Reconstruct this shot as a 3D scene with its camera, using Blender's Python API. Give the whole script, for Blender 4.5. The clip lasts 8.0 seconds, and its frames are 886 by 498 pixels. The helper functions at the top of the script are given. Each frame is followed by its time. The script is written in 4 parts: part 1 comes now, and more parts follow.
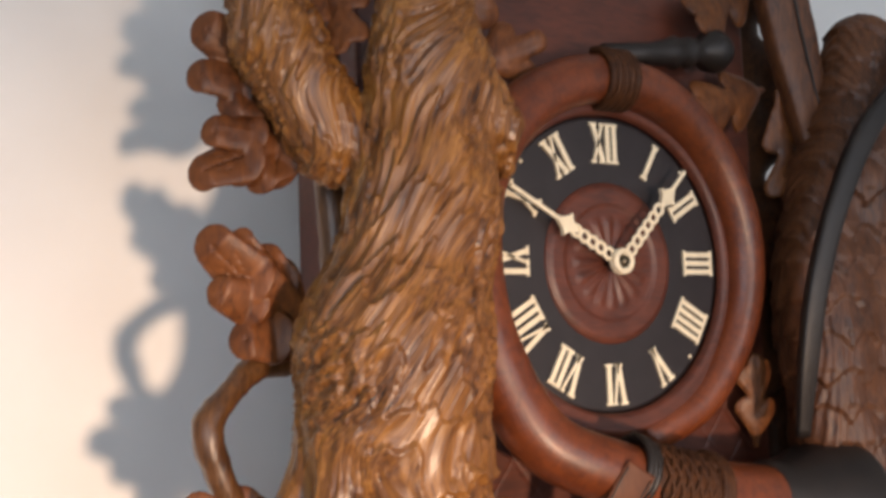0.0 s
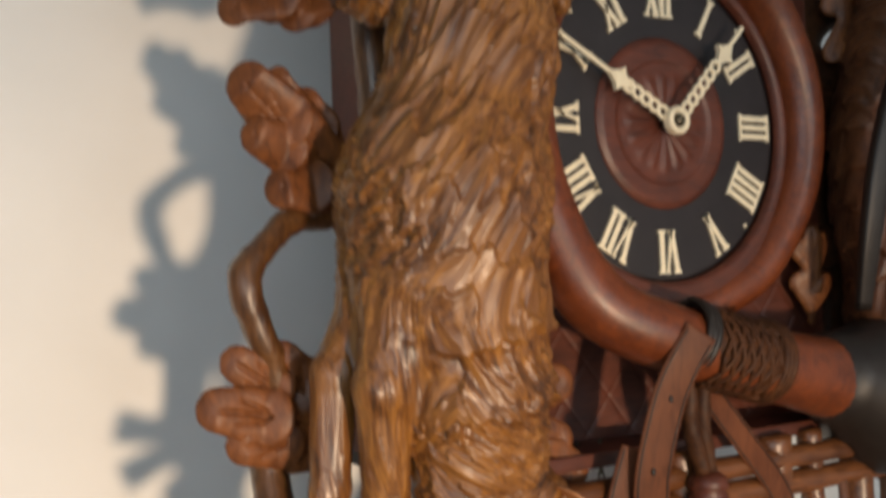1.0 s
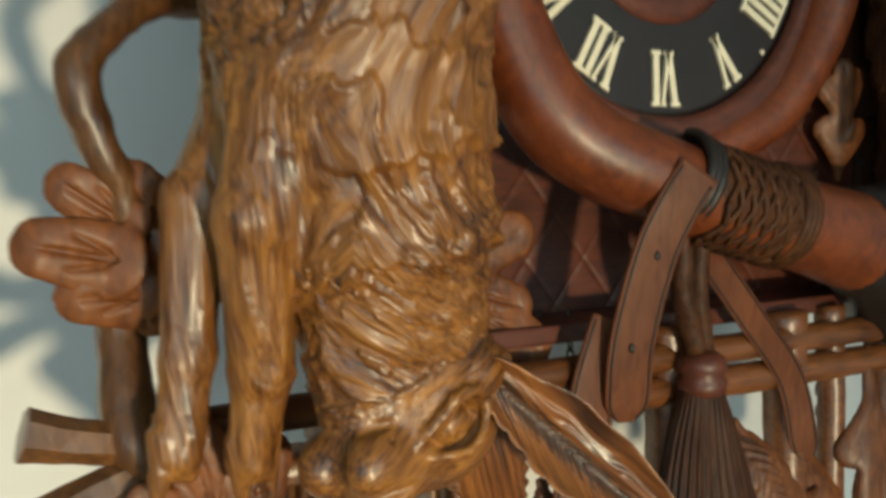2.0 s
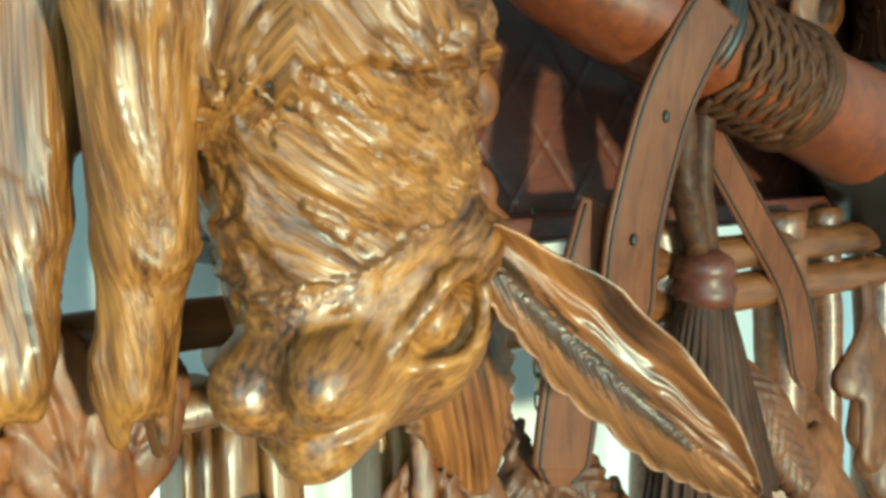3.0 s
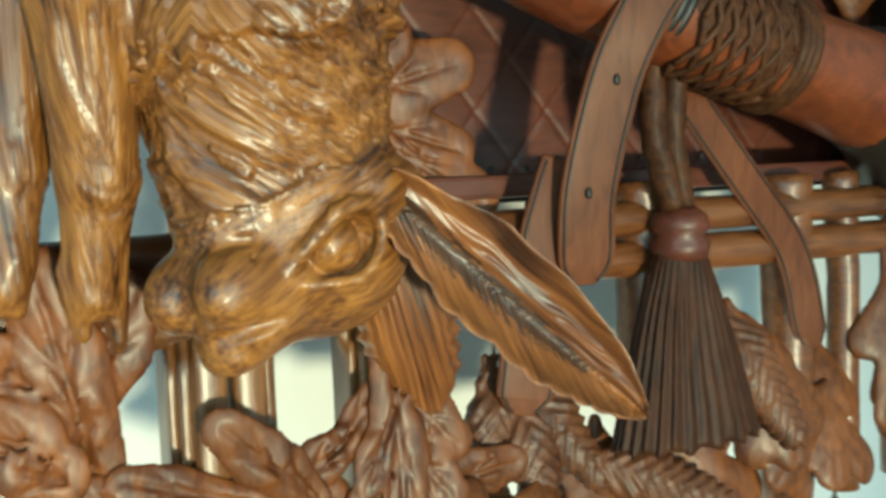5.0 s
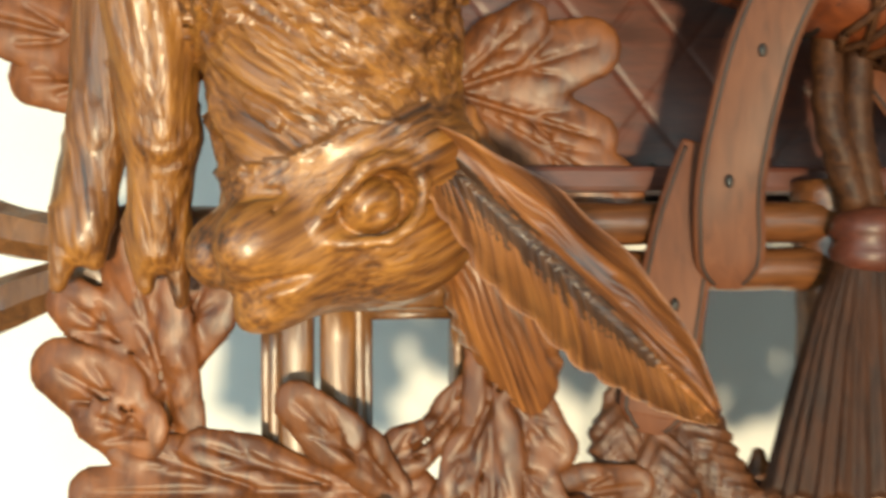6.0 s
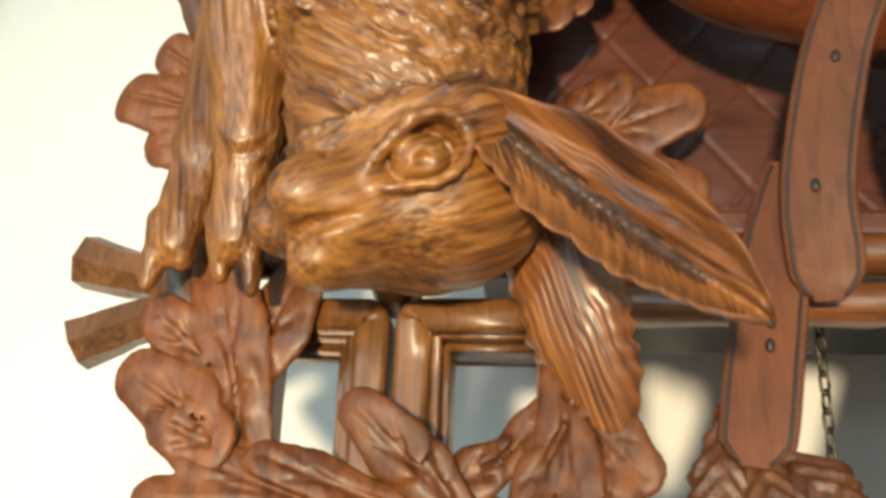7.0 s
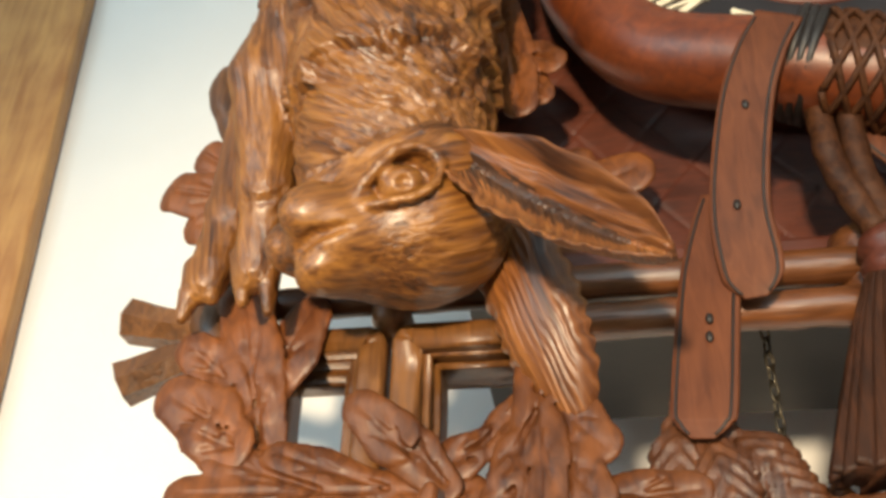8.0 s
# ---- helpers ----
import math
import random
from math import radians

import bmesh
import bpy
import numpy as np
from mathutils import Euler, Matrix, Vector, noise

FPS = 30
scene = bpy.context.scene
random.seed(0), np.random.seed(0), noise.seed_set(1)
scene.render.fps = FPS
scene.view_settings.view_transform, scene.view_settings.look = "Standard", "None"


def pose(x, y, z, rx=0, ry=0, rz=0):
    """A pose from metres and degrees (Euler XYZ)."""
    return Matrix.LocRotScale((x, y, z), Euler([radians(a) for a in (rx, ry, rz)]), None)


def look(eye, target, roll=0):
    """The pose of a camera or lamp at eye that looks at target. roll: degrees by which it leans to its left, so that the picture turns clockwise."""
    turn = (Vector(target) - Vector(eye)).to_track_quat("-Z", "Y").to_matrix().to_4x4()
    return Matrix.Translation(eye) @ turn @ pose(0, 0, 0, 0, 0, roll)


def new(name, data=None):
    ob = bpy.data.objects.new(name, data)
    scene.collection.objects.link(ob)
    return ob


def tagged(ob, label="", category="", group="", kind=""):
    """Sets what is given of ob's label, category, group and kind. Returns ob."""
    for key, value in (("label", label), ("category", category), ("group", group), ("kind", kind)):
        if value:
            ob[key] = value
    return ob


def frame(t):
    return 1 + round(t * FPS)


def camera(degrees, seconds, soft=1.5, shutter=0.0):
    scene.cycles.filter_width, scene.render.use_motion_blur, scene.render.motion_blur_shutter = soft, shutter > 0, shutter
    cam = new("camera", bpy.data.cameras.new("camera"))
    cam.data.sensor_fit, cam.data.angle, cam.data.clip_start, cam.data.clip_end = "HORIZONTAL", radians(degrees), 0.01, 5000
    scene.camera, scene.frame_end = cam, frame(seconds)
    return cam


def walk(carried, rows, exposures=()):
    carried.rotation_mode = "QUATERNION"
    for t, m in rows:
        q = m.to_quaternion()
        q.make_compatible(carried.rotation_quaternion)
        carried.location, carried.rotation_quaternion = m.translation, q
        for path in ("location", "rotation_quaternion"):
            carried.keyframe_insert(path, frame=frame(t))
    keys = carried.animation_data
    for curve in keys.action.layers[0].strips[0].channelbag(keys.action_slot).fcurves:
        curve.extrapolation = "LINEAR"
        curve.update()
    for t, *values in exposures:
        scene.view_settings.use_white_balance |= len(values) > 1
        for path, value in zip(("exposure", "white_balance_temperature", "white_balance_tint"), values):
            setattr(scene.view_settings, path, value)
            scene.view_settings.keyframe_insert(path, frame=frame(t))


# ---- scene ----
cam = camera(46.0, 8.0, soft=3.3, shutter=0.6)
PATH = [
    (0, (-0.35689, -0.41337, 1.66164), (-0.09453, 0.00989, 1.70661), -2.07),
    (0.5, (-0.36504, -0.39709, 1.65179), (-0.10074, 0.02617, 1.68348), -2.70),
    (1, (-0.35463, -0.37671, 1.62892), (-0.09618, 0.05108, 1.64310), -2.28),
    (1.5, (-0.30586, -0.36048, 1.60463), (-0.07067, 0.08063, 1.59429), 0.01),
    (1.7, (-0.29399, -0.34066, 1.60832), (-0.05565, 0.09783, 1.57792), -0.10),
    (2.8, (-0.25373, -0.22503, 1.56122), (0.04884, 0.17231, 1.53717), -2.92),
    (3, (-0.25381, -0.21515, 1.56150), (0.05786, 0.17418, 1.52569), -2.06),
    (3.5, (-0.25613, -0.20277, 1.55653), (0.06465, 0.17842, 1.51418), -2.09),
    (4, (-0.26410, -0.20208, 1.55494), (0.06039, 0.17497, 1.50450), -1.79),
    (4.2, (-0.26178, -0.20391, 1.55710), (0.06213, 0.17344, 1.50523), -1.77),
    (5.3, (-0.20000, -0.30434, 1.54866), (-0.02760, 0.16370, 1.51367), -1.79),
    (5.5, (-0.18324, -0.31105, 1.54825), (-0.04945, 0.16934, 1.51198), -1.25),
    (6, (-0.14952, -0.28345, 1.52530), (-0.09071, 0.21307, 1.52825), -0.30),
    (6.5, (-0.12936, -0.27884, 1.48534), (-0.14971, 0.21033, 1.58683), 1.36),
    (7, (-0.11098, -0.26548, 1.43532), (-0.16311, 0.19557, 1.62164), 2.34),
    (7.5, (-0.09484, -0.26696, 1.39061), (-0.15934, 0.15789, 1.64623), 0.72),
    (8, (-0.09061, -0.28001, 1.36693), (-0.16120, 0.12638, 1.64954), 1.62),
]

EXPOSURES = [(0, 0.38, 6650, 20), (1.0, 0.0, 6550, 11), (1.7, -0.24, 6450, 2), (2.8, 1.05, 5000, -36), (4.2, 1.12, 4950, -35), (5.3, 0.46, 5600, -21), (6.0, 0.76, 6250, -8), (6.6, 0.80, 6300, -8), (7.5, 0.58, 6450, 2), (8, 0.70, 6350, 2)]
walk(cam, [(t, look(eye, target, roll)) for t, eye, target, roll in PATH], EXPOSURES)

# ---- light ----
WALL_Y = 0.135
world = bpy.data.worlds.new("sky")
scene.world = world
world.use_nodes = True
sky = world.node_tree.nodes.new("ShaderNodeTexSky")
sky.sky_type, sky.sun_disc = "NISHITA", False
sky.sun_elevation, sky.sun_rotation = radians(35), radians(200)
world.node_tree.nodes["Background"].inputs["Strength"].default_value = 0.12
world.node_tree.links.new(sky.outputs[0], world.node_tree.nodes["Background"].inputs["Color"])

lamp = bpy.data.lights.new("warm_lamp", "SPOT")
lamp.energy, lamp.color, lamp.shadow_soft_size = 245, (1.0, 0.74, 0.50), 0.085
lamp.spot_size, lamp.spot_blend = radians(21.5), 1.0
new("warm_lamp", lamp).matrix_world = look((-0.33, -2.5, 1.02), (-0.14, 0.13, 1.44))

pane_light = bpy.data.lights.new("window_daylight", "AREA")
pane_light.shape, pane_light.size, pane_light.size_y = "RECTANGLE", 1.5, 1.3
pane_light.energy, pane_light.color = 13, (0.70, 0.87, 1.0)
new("window_daylight", pane_light).matrix_world = look((-1.62, -2.0, 1.75), (0.0, -0.2, 1.60))


# fill lamp added behind the camera to lighten the case front; no known source
fill_light = bpy.data.lights.new("added_fill_light", "AREA")
fill_light.shape, fill_light.size, fill_light.size_y = "RECTANGLE", 1.5, 1.3
fill_light.energy, fill_light.color = 15, (0.74, 0.885, 1.0)
new("added_fill_light", fill_light).matrix_world = look((0.5, -3.17, 1.75), (0.1, 0.0, 1.60))


# ---- materials ----
def nodes_of(name):
    m = bpy.data.materials.new(name)
    m.use_nodes = True
    t = m.node_tree
    return m, t.nodes, t.links, t.nodes["Principled BSDF"]


def carved_wood(name, light, dark, rough=0.38, grain=(60, 60, 9), bump=0.25, coat=0.25, spread=0.25, fine=1.0, spec=0.5):
    """Stained, varnished carved wood: long grain, dark stain left in patches, soft tool marks."""
    m, n, l, p = nodes_of(name)
    co = n.new("ShaderNodeTexCoord")
    mp = n.new("ShaderNodeMapping")
    mp.inputs["Scale"].default_value = grain
    l.new(co.outputs["Object"], mp.inputs["Vector"])
    a = n.new("ShaderNodeTexNoise")
    a.inputs["Scale"].default_value, a.inputs["Detail"].default_value, a.inputs["Distortion"].default_value = 6.0 * fine, 5, 0.8
    l.new(mp.outputs[0], a.inputs["Vector"])
    b = n.new("ShaderNodeTexNoise")
    b.inputs["Scale"].default_value, b.inputs["Detail"].default_value = 38, 4
    l.new(co.outputs["Object"], b.inputs["Vector"])
    mix = n.new("ShaderNodeMath")
    mix.operation = "MULTIPLY_ADD"
    mix.inputs[1].default_value = 0.55
    l.new(a.outputs["Fac"], mix.inputs[0])
    half = n.new("ShaderNodeMath")
    half.operation = "MULTIPLY"
    half.inputs[1].default_value = 0.45
    l.new(b.outputs["Fac"], half.inputs[0])
    l.new(half.outputs[0], mix.inputs[2])
    ramp = n.new("ShaderNodeValToRGB")
    ramp.color_ramp.elements[0].position, ramp.color_ramp.elements[1].position = 0.36, 0.62
    ramp.color_ramp.elements[0].color, ramp.color_ramp.elements[1].color = (*dark, 1), (*light, 1)
    l.new(mix.outputs[0], ramp.inputs[0])
    info = n.new("ShaderNodeObjectInfo")
    rng = n.new("ShaderNodeMapRange")
    rng.inputs["To Min"].default_value, rng.inputs["To Max"].default_value = 1 - spread, 1 + spread
    l.new(info.outputs["Random"], rng.inputs["Value"])
    hsv = n.new("ShaderNodeHueSaturation")
    l.new(rng.outputs[0], hsv.inputs["Value"])
    l.new(ramp.outputs[0], hsv.inputs["Color"])
    l.new(hsv.outputs[0], p.inputs["Base Color"])
    rr = n.new("ShaderNodeMapRange")
    rr.inputs["To Min"].default_value, rr.inputs["To Max"].default_value = rough - 0.1, rough + 0.14
    l.new(b.outputs["Fac"], rr.inputs["Value"])
    l.new(rr.outputs[0], p.inputs["Roughness"])
    p.inputs["Coat Weight"].default_value, p.inputs["Coat Roughness"].default_value = coat, 0.28
    p.inputs["Specular IOR Level"].default_value = spec
    bp = n.new("ShaderNodeBump")
    bp.inputs["Strength"].default_value, bp.inputs["Distance"].default_value = bump, 0.0015
    l.new(mix.outputs[0], bp.inputs["Height"])
    l.new(bp.outputs[0], p.inputs["Normal"])
    return m


def fur_wood(name, light, mid, dark):
    """Varnished wood cut into fur: strokes follow the carved direction kept in the mesh."""
    m, n, l, p = nodes_of(name)
    at = n.new("ShaderNodeAttribute")
    at.attribute_name = "flow"
    outs = []
    for k, (lateral, along, detail) in enumerate(((820, 34, 3), (210, 16, 3), (35, 35, 3))):
        mp = n.new("ShaderNodeMapping")
        mp.inputs["Scale"].default_value = (lateral, lateral, along)
        l.new(at.outputs["Vector"], mp.inputs["Vector"])
        a = n.new("ShaderNodeTexNoise")
        a.inputs["Scale"].default_value, a.inputs["Detail"].default_value = 1.0, detail
        l.new(mp.outputs[0], a.inputs["Vector"])
        outs.append(a.outputs["Fac"])
    tot = None
    for out, w in zip(outs, (0.40, 0.36, 0.24)):
        mu = n.new("ShaderNodeMath")
        mu.operation = "MULTIPLY_ADD"
        mu.inputs[1].default_value = w
        mu.inputs[2].default_value = 0.0
        l.new(out, mu.inputs[0])
        if tot:
            l.new(tot, mu.inputs[2])
        tot = mu.outputs[0]
    ramp = n.new("ShaderNodeValToRGB")
    e = ramp.color_ramp.elements
    e[0].position, e[1].position = 0.36, 0.62
    e[0].color, e[1].color = (*dark, 1), (*light, 1)
    e.new(0.465).color = (*mid, 1)
    l.new(tot, ramp.inputs[0])
    l.new(ramp.outputs[0], p.inputs["Base Color"])
    rr = n.new("ShaderNodeMapRange")
    rr.inputs["To Min"].default_value, rr.inputs["To Max"].default_value = 0.30, 0.52
    l.new(outs[2], rr.inputs["Value"])
    l.new(rr.outputs[0], p.inputs["Roughness"])
    p.inputs["Coat Weight"].default_value, p.inputs["Coat Roughness"].default_value = 0.32, 0.25
    bp = n.new("ShaderNodeBump")
    bp.inputs["Strength"].default_value, bp.inputs["Distance"].default_value = 0.6, 0.0024
    cut = n.new("ShaderNodeAttribute")
    cut.attribute_name = "cut"
    depth = n.new("ShaderNodeMath")
    depth.operation = "MULTIPLY"
    depth.inputs[1].default_value = 0.65
    l.new(cut.outputs["Fac"], depth.inputs[0])
    l.new(depth.outputs[0], bp.inputs["Strength"])
    l.new(tot, bp.inputs["Height"])
    l.new(bp.outputs[0], p.inputs["Normal"])
    return m


def plain(name, colour, rough=0.5, metal=0.0, scale=60, vary=0.25, bump=0.1):
    m, n, l, p = nodes_of(name)
    co = n.new("ShaderNodeTexCoord")
    a = n.new("ShaderNodeTexNoise")
    a.inputs["Scale"].default_value, a.inputs["Detail"].default_value = scale, 6
    l.new(co.outputs["Object"], a.inputs["Vector"])
    ramp = n.new("ShaderNodeValToRGB")
    ramp.color_ramp.elements[0].position, ramp.color_ramp.elements[1].position = 0.3, 0.7
    ramp.color_ramp.elements[0].color = (*[c * (1 - vary) for c in colour], 1)
    ramp.color_ramp.elements[1].color = (*[min(1, c * (1 + vary)) for c in colour], 1)
    l.new(a.outputs["Fac"], ramp.inputs[0])
    l.new(ramp.outputs[0], p.inputs["Base Color"])
    p.inputs["Roughness"].default_value, p.inputs["Metallic"].default_value = rough, metal
    bp = n.new("ShaderNodeBump")
    bp.inputs["Strength"].default_value, bp.inputs["Distance"].default_value = bump, 0.001
    l.new(a.outputs["Fac"], bp.inputs["Height"])
    l.new(bp.outputs[0], p.inputs["Normal"])
    return m


FUR = fur_wood("hare_wood", (0.350, 0.146, 0.028), (0.158, 0.056, 0.011), (0.026, 0.009, 0.003))
EAR = fur_wood("ear_wood", (0.34, 0.130, 0.032), (0.165, 0.056, 0.015), (0.040, 0.013, 0.005))
EAR_DEEP = fur_wood("dark_ear_wood", (0.120, 0.050, 0.018), (0.045, 0.018, 0.007), (0.014, 0.006, 0.003))
LEAF = carved_wood("leaf_wood", (0.190, 0.061, 0.0145), (0.058, 0.017, 0.0050), 0.46, (50, 50, 22), 0.25, 0.10, 0.22, spec=0.38)
TWIG = carved_wood("twig_wood", (0.17, 0.070, 0.020), (0.045, 0.017, 0.006), 0.38, (80, 80, 14), 0.5, 0.3, 0.2)
CASE = carved_wood("case_wood", (0.118, 0.028, 0.012), (0.054, 0.013, 0.006), 0.48, (14, 60, 60), 0.15, 0.10, 0.05)
HORN = carved_wood("horn_wood", (0.185, 0.042, 0.009), (0.080, 0.017, 0.005), 0.40, (40, 40, 40), 0.12, 0.15, 0.05)
RAIL = carved_wood("rail_wood", (0.19, 0.066, 0.018), (0.055, 0.018, 0.006), 0.36, (9, 70, 70), 0.4, 0.3, 0.12)
FRAME = carved_wood("frame_wood", (0.21, 0.086, 0.020), (0.072, 0.026, 0.007), 0.36, (60, 60, 12), 0.35, 0.3, 0.1)
STRAP = carved_wood("strap_wood", (0.145, 0.047, 0.018), (0.082, 0.025, 0.010), 0.56, (60, 60, 10), 0.3, 0.04, 0.06, spec=0.22)
CORD = carved_wood("cord_wood", (0.085, 0.030, 0.009), (0.024, 0.008, 0.003), 0.60, (60, 60, 60), 0.5, 0.04, 0.1, spec=0.22)
TASSEL = carved_wood("tassel_wood", (0.066, 0.022, 0.008), (0.018, 0.006, 0.002), 0.58, (90, 90, 8), 0.5, 0.05, 0.05, spec=0.22)
FEATHER = carved_wood("feather_wood", (0.145, 0.050, 0.016), (0.040, 0.013, 0.005), 0.50, (60, 60, 20), 0.5, 0.10, 0.1)
# black of the bell, sling and bindings; also painted shade under the case
DARK = plain("black_stain_and_shade", (0.014, 0.010, 0.008), 0.48)
DIAL = plain("dial_black", (0.016, 0.012, 0.013), 0.5)
BONE = plain("bone", (0.80, 0.70, 0.50), 0.45, 0, 150, 0.12)
METAL = plain("chain_iron", (0.10, 0.085, 0.06), 0.4, 0.9)
PAPER = plain("wall_paint", (0.78, 0.77, 0.74), 0.8, 0, 14, 0.03, 0.12)
OAK = carved_wood("oak_board", (0.52, 0.27, 0.085), (0.34, 0.145, 0.04), 0.42, (30, 30, 3), 0.2, 0.1, 0.0)
GLASS, _n, _l, _p = nodes_of("window_glass")
_p.inputs["Transmission Weight"].default_value, _p.inputs["Roughness"].default_value, _p.inputs["IOR"].default_value = 1.0, 0.0, 1.45
FLOOR = carved_wood("floor_wood", (0.30, 0.16, 0.07), (0.16, 0.08, 0.035), 0.4, (4, 0.8, 4), 0.1, 0.1, 0.0)


# ---- mesh tools ----
def mesh_of(name, verts, faces, smooth=True):
    me = bpy.data.meshes.new(name)
    me.from_pydata([tuple(v) for v in verts], [], faces)
    me.validate()
    if smooth:
        me.polygons.foreach_set("use_smooth", [True] * len(me.polygons))
    return me


def fast_mesh(name, verts, quads):
    me = bpy.data.meshes.new(name)
    me.vertices.add(len(verts))
    me.vertices.foreach_set("co", np.asarray(verts, np.float32).ravel())
    me.loops.add(quads.size)
    me.loops.foreach_set("vertex_index", quads.astype(np.int32).ravel())
    me.polygons.add(len(quads))
    me.polygons.foreach_set("loop_start", np.arange(0, quads.size, 4, dtype=np.int32))
    me.polygons.foreach_set("use_smooth", np.ones(len(quads), bool))
    me.update(calc_edges=True)
    me.validate()
    return me


def part(name, me, material, parent=None, label=""):
    if isinstance(me, bmesh.types.BMesh):
        bm, me = me, bpy.data.meshes.new(name)
        bm.to_mesh(me)
        bm.free()
    if not me.materials:
        me.materials.append(material)
    ob = new(name, me)
    ob.parent = parent
    return tagged(ob, label)


def vnoise(p):
    """Smooth value noise, -1 to 1, at the rows of p."""
    i = np.floor(p).astype(np.int64)
    f = p - i
    f = f * f * (3 - 2 * f)
    out = np.zeros(len(p))
    for dx in (0, 1):
        for dy in (0, 1):
            for dz in (0, 1):
                h = (i[:, 0] + dx) * 374761393 + (i[:, 1] + dy) * 668265263 + (i[:, 2] + dz) * 2147483647
                h = (h ^ (h >> 13)) * 1274126177
                h = ((h ^ (h >> 16)) & 0xFFFF) / 32767.5 - 1
                w = (f[:, 0] if dx else 1 - f[:, 0]) * (f[:, 1] if dy else 1 - f[:, 1]) * (f[:, 2] if dz else 1 - f[:, 2])
                out += w * h
    return out


def cone(a, b, ra, rb, k=0.006, flat=None, cut=False):
    """A rounded cone from a to b; flat = (direction, factor) squeezes it; cut takes it away."""
    return ("cone", np.array(a, float), np.array(b, float), ra, rb, k, flat, cut)


def egg(c, r, axes=None, k=0.006, cut=False):
    """An ellipsoid with its radii along the rows of axes."""
    return ("egg", np.array(c, float), np.array(r, float), np.eye(3) if axes is None else np.array(axes, float), k, cut)


def solid(prims, h, smooth=2):
    """Blends the primitives and gives the surface as vertices and quads."""
    lo, hi = np.full(3, 9.0), np.full(3, -9.0)
    for q in prims:
        if q[-1]:
            continue
        if q[0] == "cone":
            for c, r in ((q[1], q[3]), (q[2], q[4])):
                lo, hi = np.minimum(lo, c - r), np.maximum(hi, c + r)
        else:
            lo, hi = np.minimum(lo, q[1] - q[2].max()), np.maximum(hi, q[1] + q[2].max())
    lo, hi = lo - 3 * h, hi + 3 * h
    n = np.ceil((hi - lo) / h).astype(int) + 1
    ax = [lo[i] + h * np.arange(n[i]) for i in range(3)]
    P = np.stack(np.meshgrid(*ax, indexing="ij"), -1).astype(np.float32)
    field = None
    for q in prims:
        if q[0] == "cone":
            _, a, b, ra, rb, k, flat, cut = q
            ba = b - a
            d = P - a.astype(np.float32)
            t = np.clip(d @ ba.astype(np.float32) / max(ba @ ba, 1e-12), 0, 1)
            d = d - t[..., None] * ba.astype(np.float32)
            if flat:
                f = np.array(flat[0], float)
                f /= np.linalg.norm(f)
                d = d + (d @ f.astype(np.float32))[..., None] * ((flat[1] - 1) * f).astype(np.float32)
            v = np.sqrt((d * d).sum(-1)) - (ra + (rb - ra) * t)
        else:
            _, c, r, axes, k, cut = q
            d = (P - c.astype(np.float32)) @ axes.T.astype(np.float32)
            k0 = np.sqrt(((d / r) ** 2).sum(-1))
            k1 = np.sqrt(((d / r ** 2) ** 2).sum(-1)) + 1e-9
            v = k0 * (k0 - 1) / k1
        if field is None:
            field = v
        elif cut:
            w = np.clip(0.5 - 0.5 * (field + v) / k, 0, 1)
            field = field * (1 - w) - v * w + k * w * (1 - w)
        else:
            w = np.clip(0.5 + 0.5 * (v - field) / k, 0, 1)
            field = v * (1 - w) + field * w - k * w * (1 - w)
    s = field < 0
    m = np.array(s.shape) - 1
    acc, cnt = np.zeros((*m, 3), np.float32), np.zeros(m, np.float32)
    quads = []
    cell = np.full(m, -1)
    corner = [(i, j, k) for i in (0, 1) for j in (0, 1) for k in (0, 1)]

    def at(arr, o):
        return arr[o[0]:o[0] + m[0], o[1]:o[1] + m[1], o[2]:o[2] + m[2]]
    for o in corner:
        for x in range(3):
            if o[x]:
                continue
            e = list(o)
            e[x] = 1
            fa, fb = at(field, o), at(field, e)
            hit = (fa < 0) != (fb < 0)
            t = np.where(hit, fa / np.where(hit, fa - fb, 1), 0)
            for c in range(3):
                acc[..., c] += np.where(hit, o[c] + (t if c == x else 0), 0)
            cnt += hit
    live = cnt > 0
    cell[live] = np.arange(live.sum())
    idx = np.argwhere(live)
    verts = lo + h * (idx + acc[live] / cnt[live][:, None])
    for x in range(3):
        y, z = (x + 1) % 3, (x + 2) % 3
        sl = [slice(None)] * 3
        a, b = list(sl), list(sl)
        a[x], b[x] = slice(0, -1), slice(1, None)
        sa, sb = s[tuple(a)], s[tuple(b)]
        e = np.argwhere(sa != sb)
        e = e[(e[:, y] > 0) & (e[:, z] > 0) & (e[:, y] < m[y]) & (e[:, z] < m[z])]
        up = sa[tuple(e.T)]
        c = []
        for dy, dz in ((-1, -1), (0, -1), (0, 0), (-1, 0)):
            g = e.copy()
            g[:, y] += dy
            g[:, z] += dz
            c.append(cell[tuple(g.T)])
        q = np.stack(c, 1)
        q[~up] = q[~up][:, ::-1]
        quads.append(q)
    quads = np.concatenate(quads)
    for _ in range(smooth):
        tot, num = np.zeros_like(verts), np.zeros(len(verts))
        for i, j in ((0, 1), (1, 2), (2, 3), (3, 0)):
            np.add.at(tot, quads[:, i], verts[quads[:, j]])
            np.add.at(num, quads[:, i], 1)
        verts = 0.4 * verts + 0.6 * tot / num[:, None]
    return verts, quads


def normals_of(v, q):
    n = np.cross(v[q[:, 2]] - v[q[:, 0]], v[q[:, 3]] - v[q[:, 1]])
    out = np.zeros_like(v)
    for i in range(4):
        np.add.at(out, q[:, i], n)
    return out / (np.linalg.norm(out, axis=1)[:, None] + 1e-12)


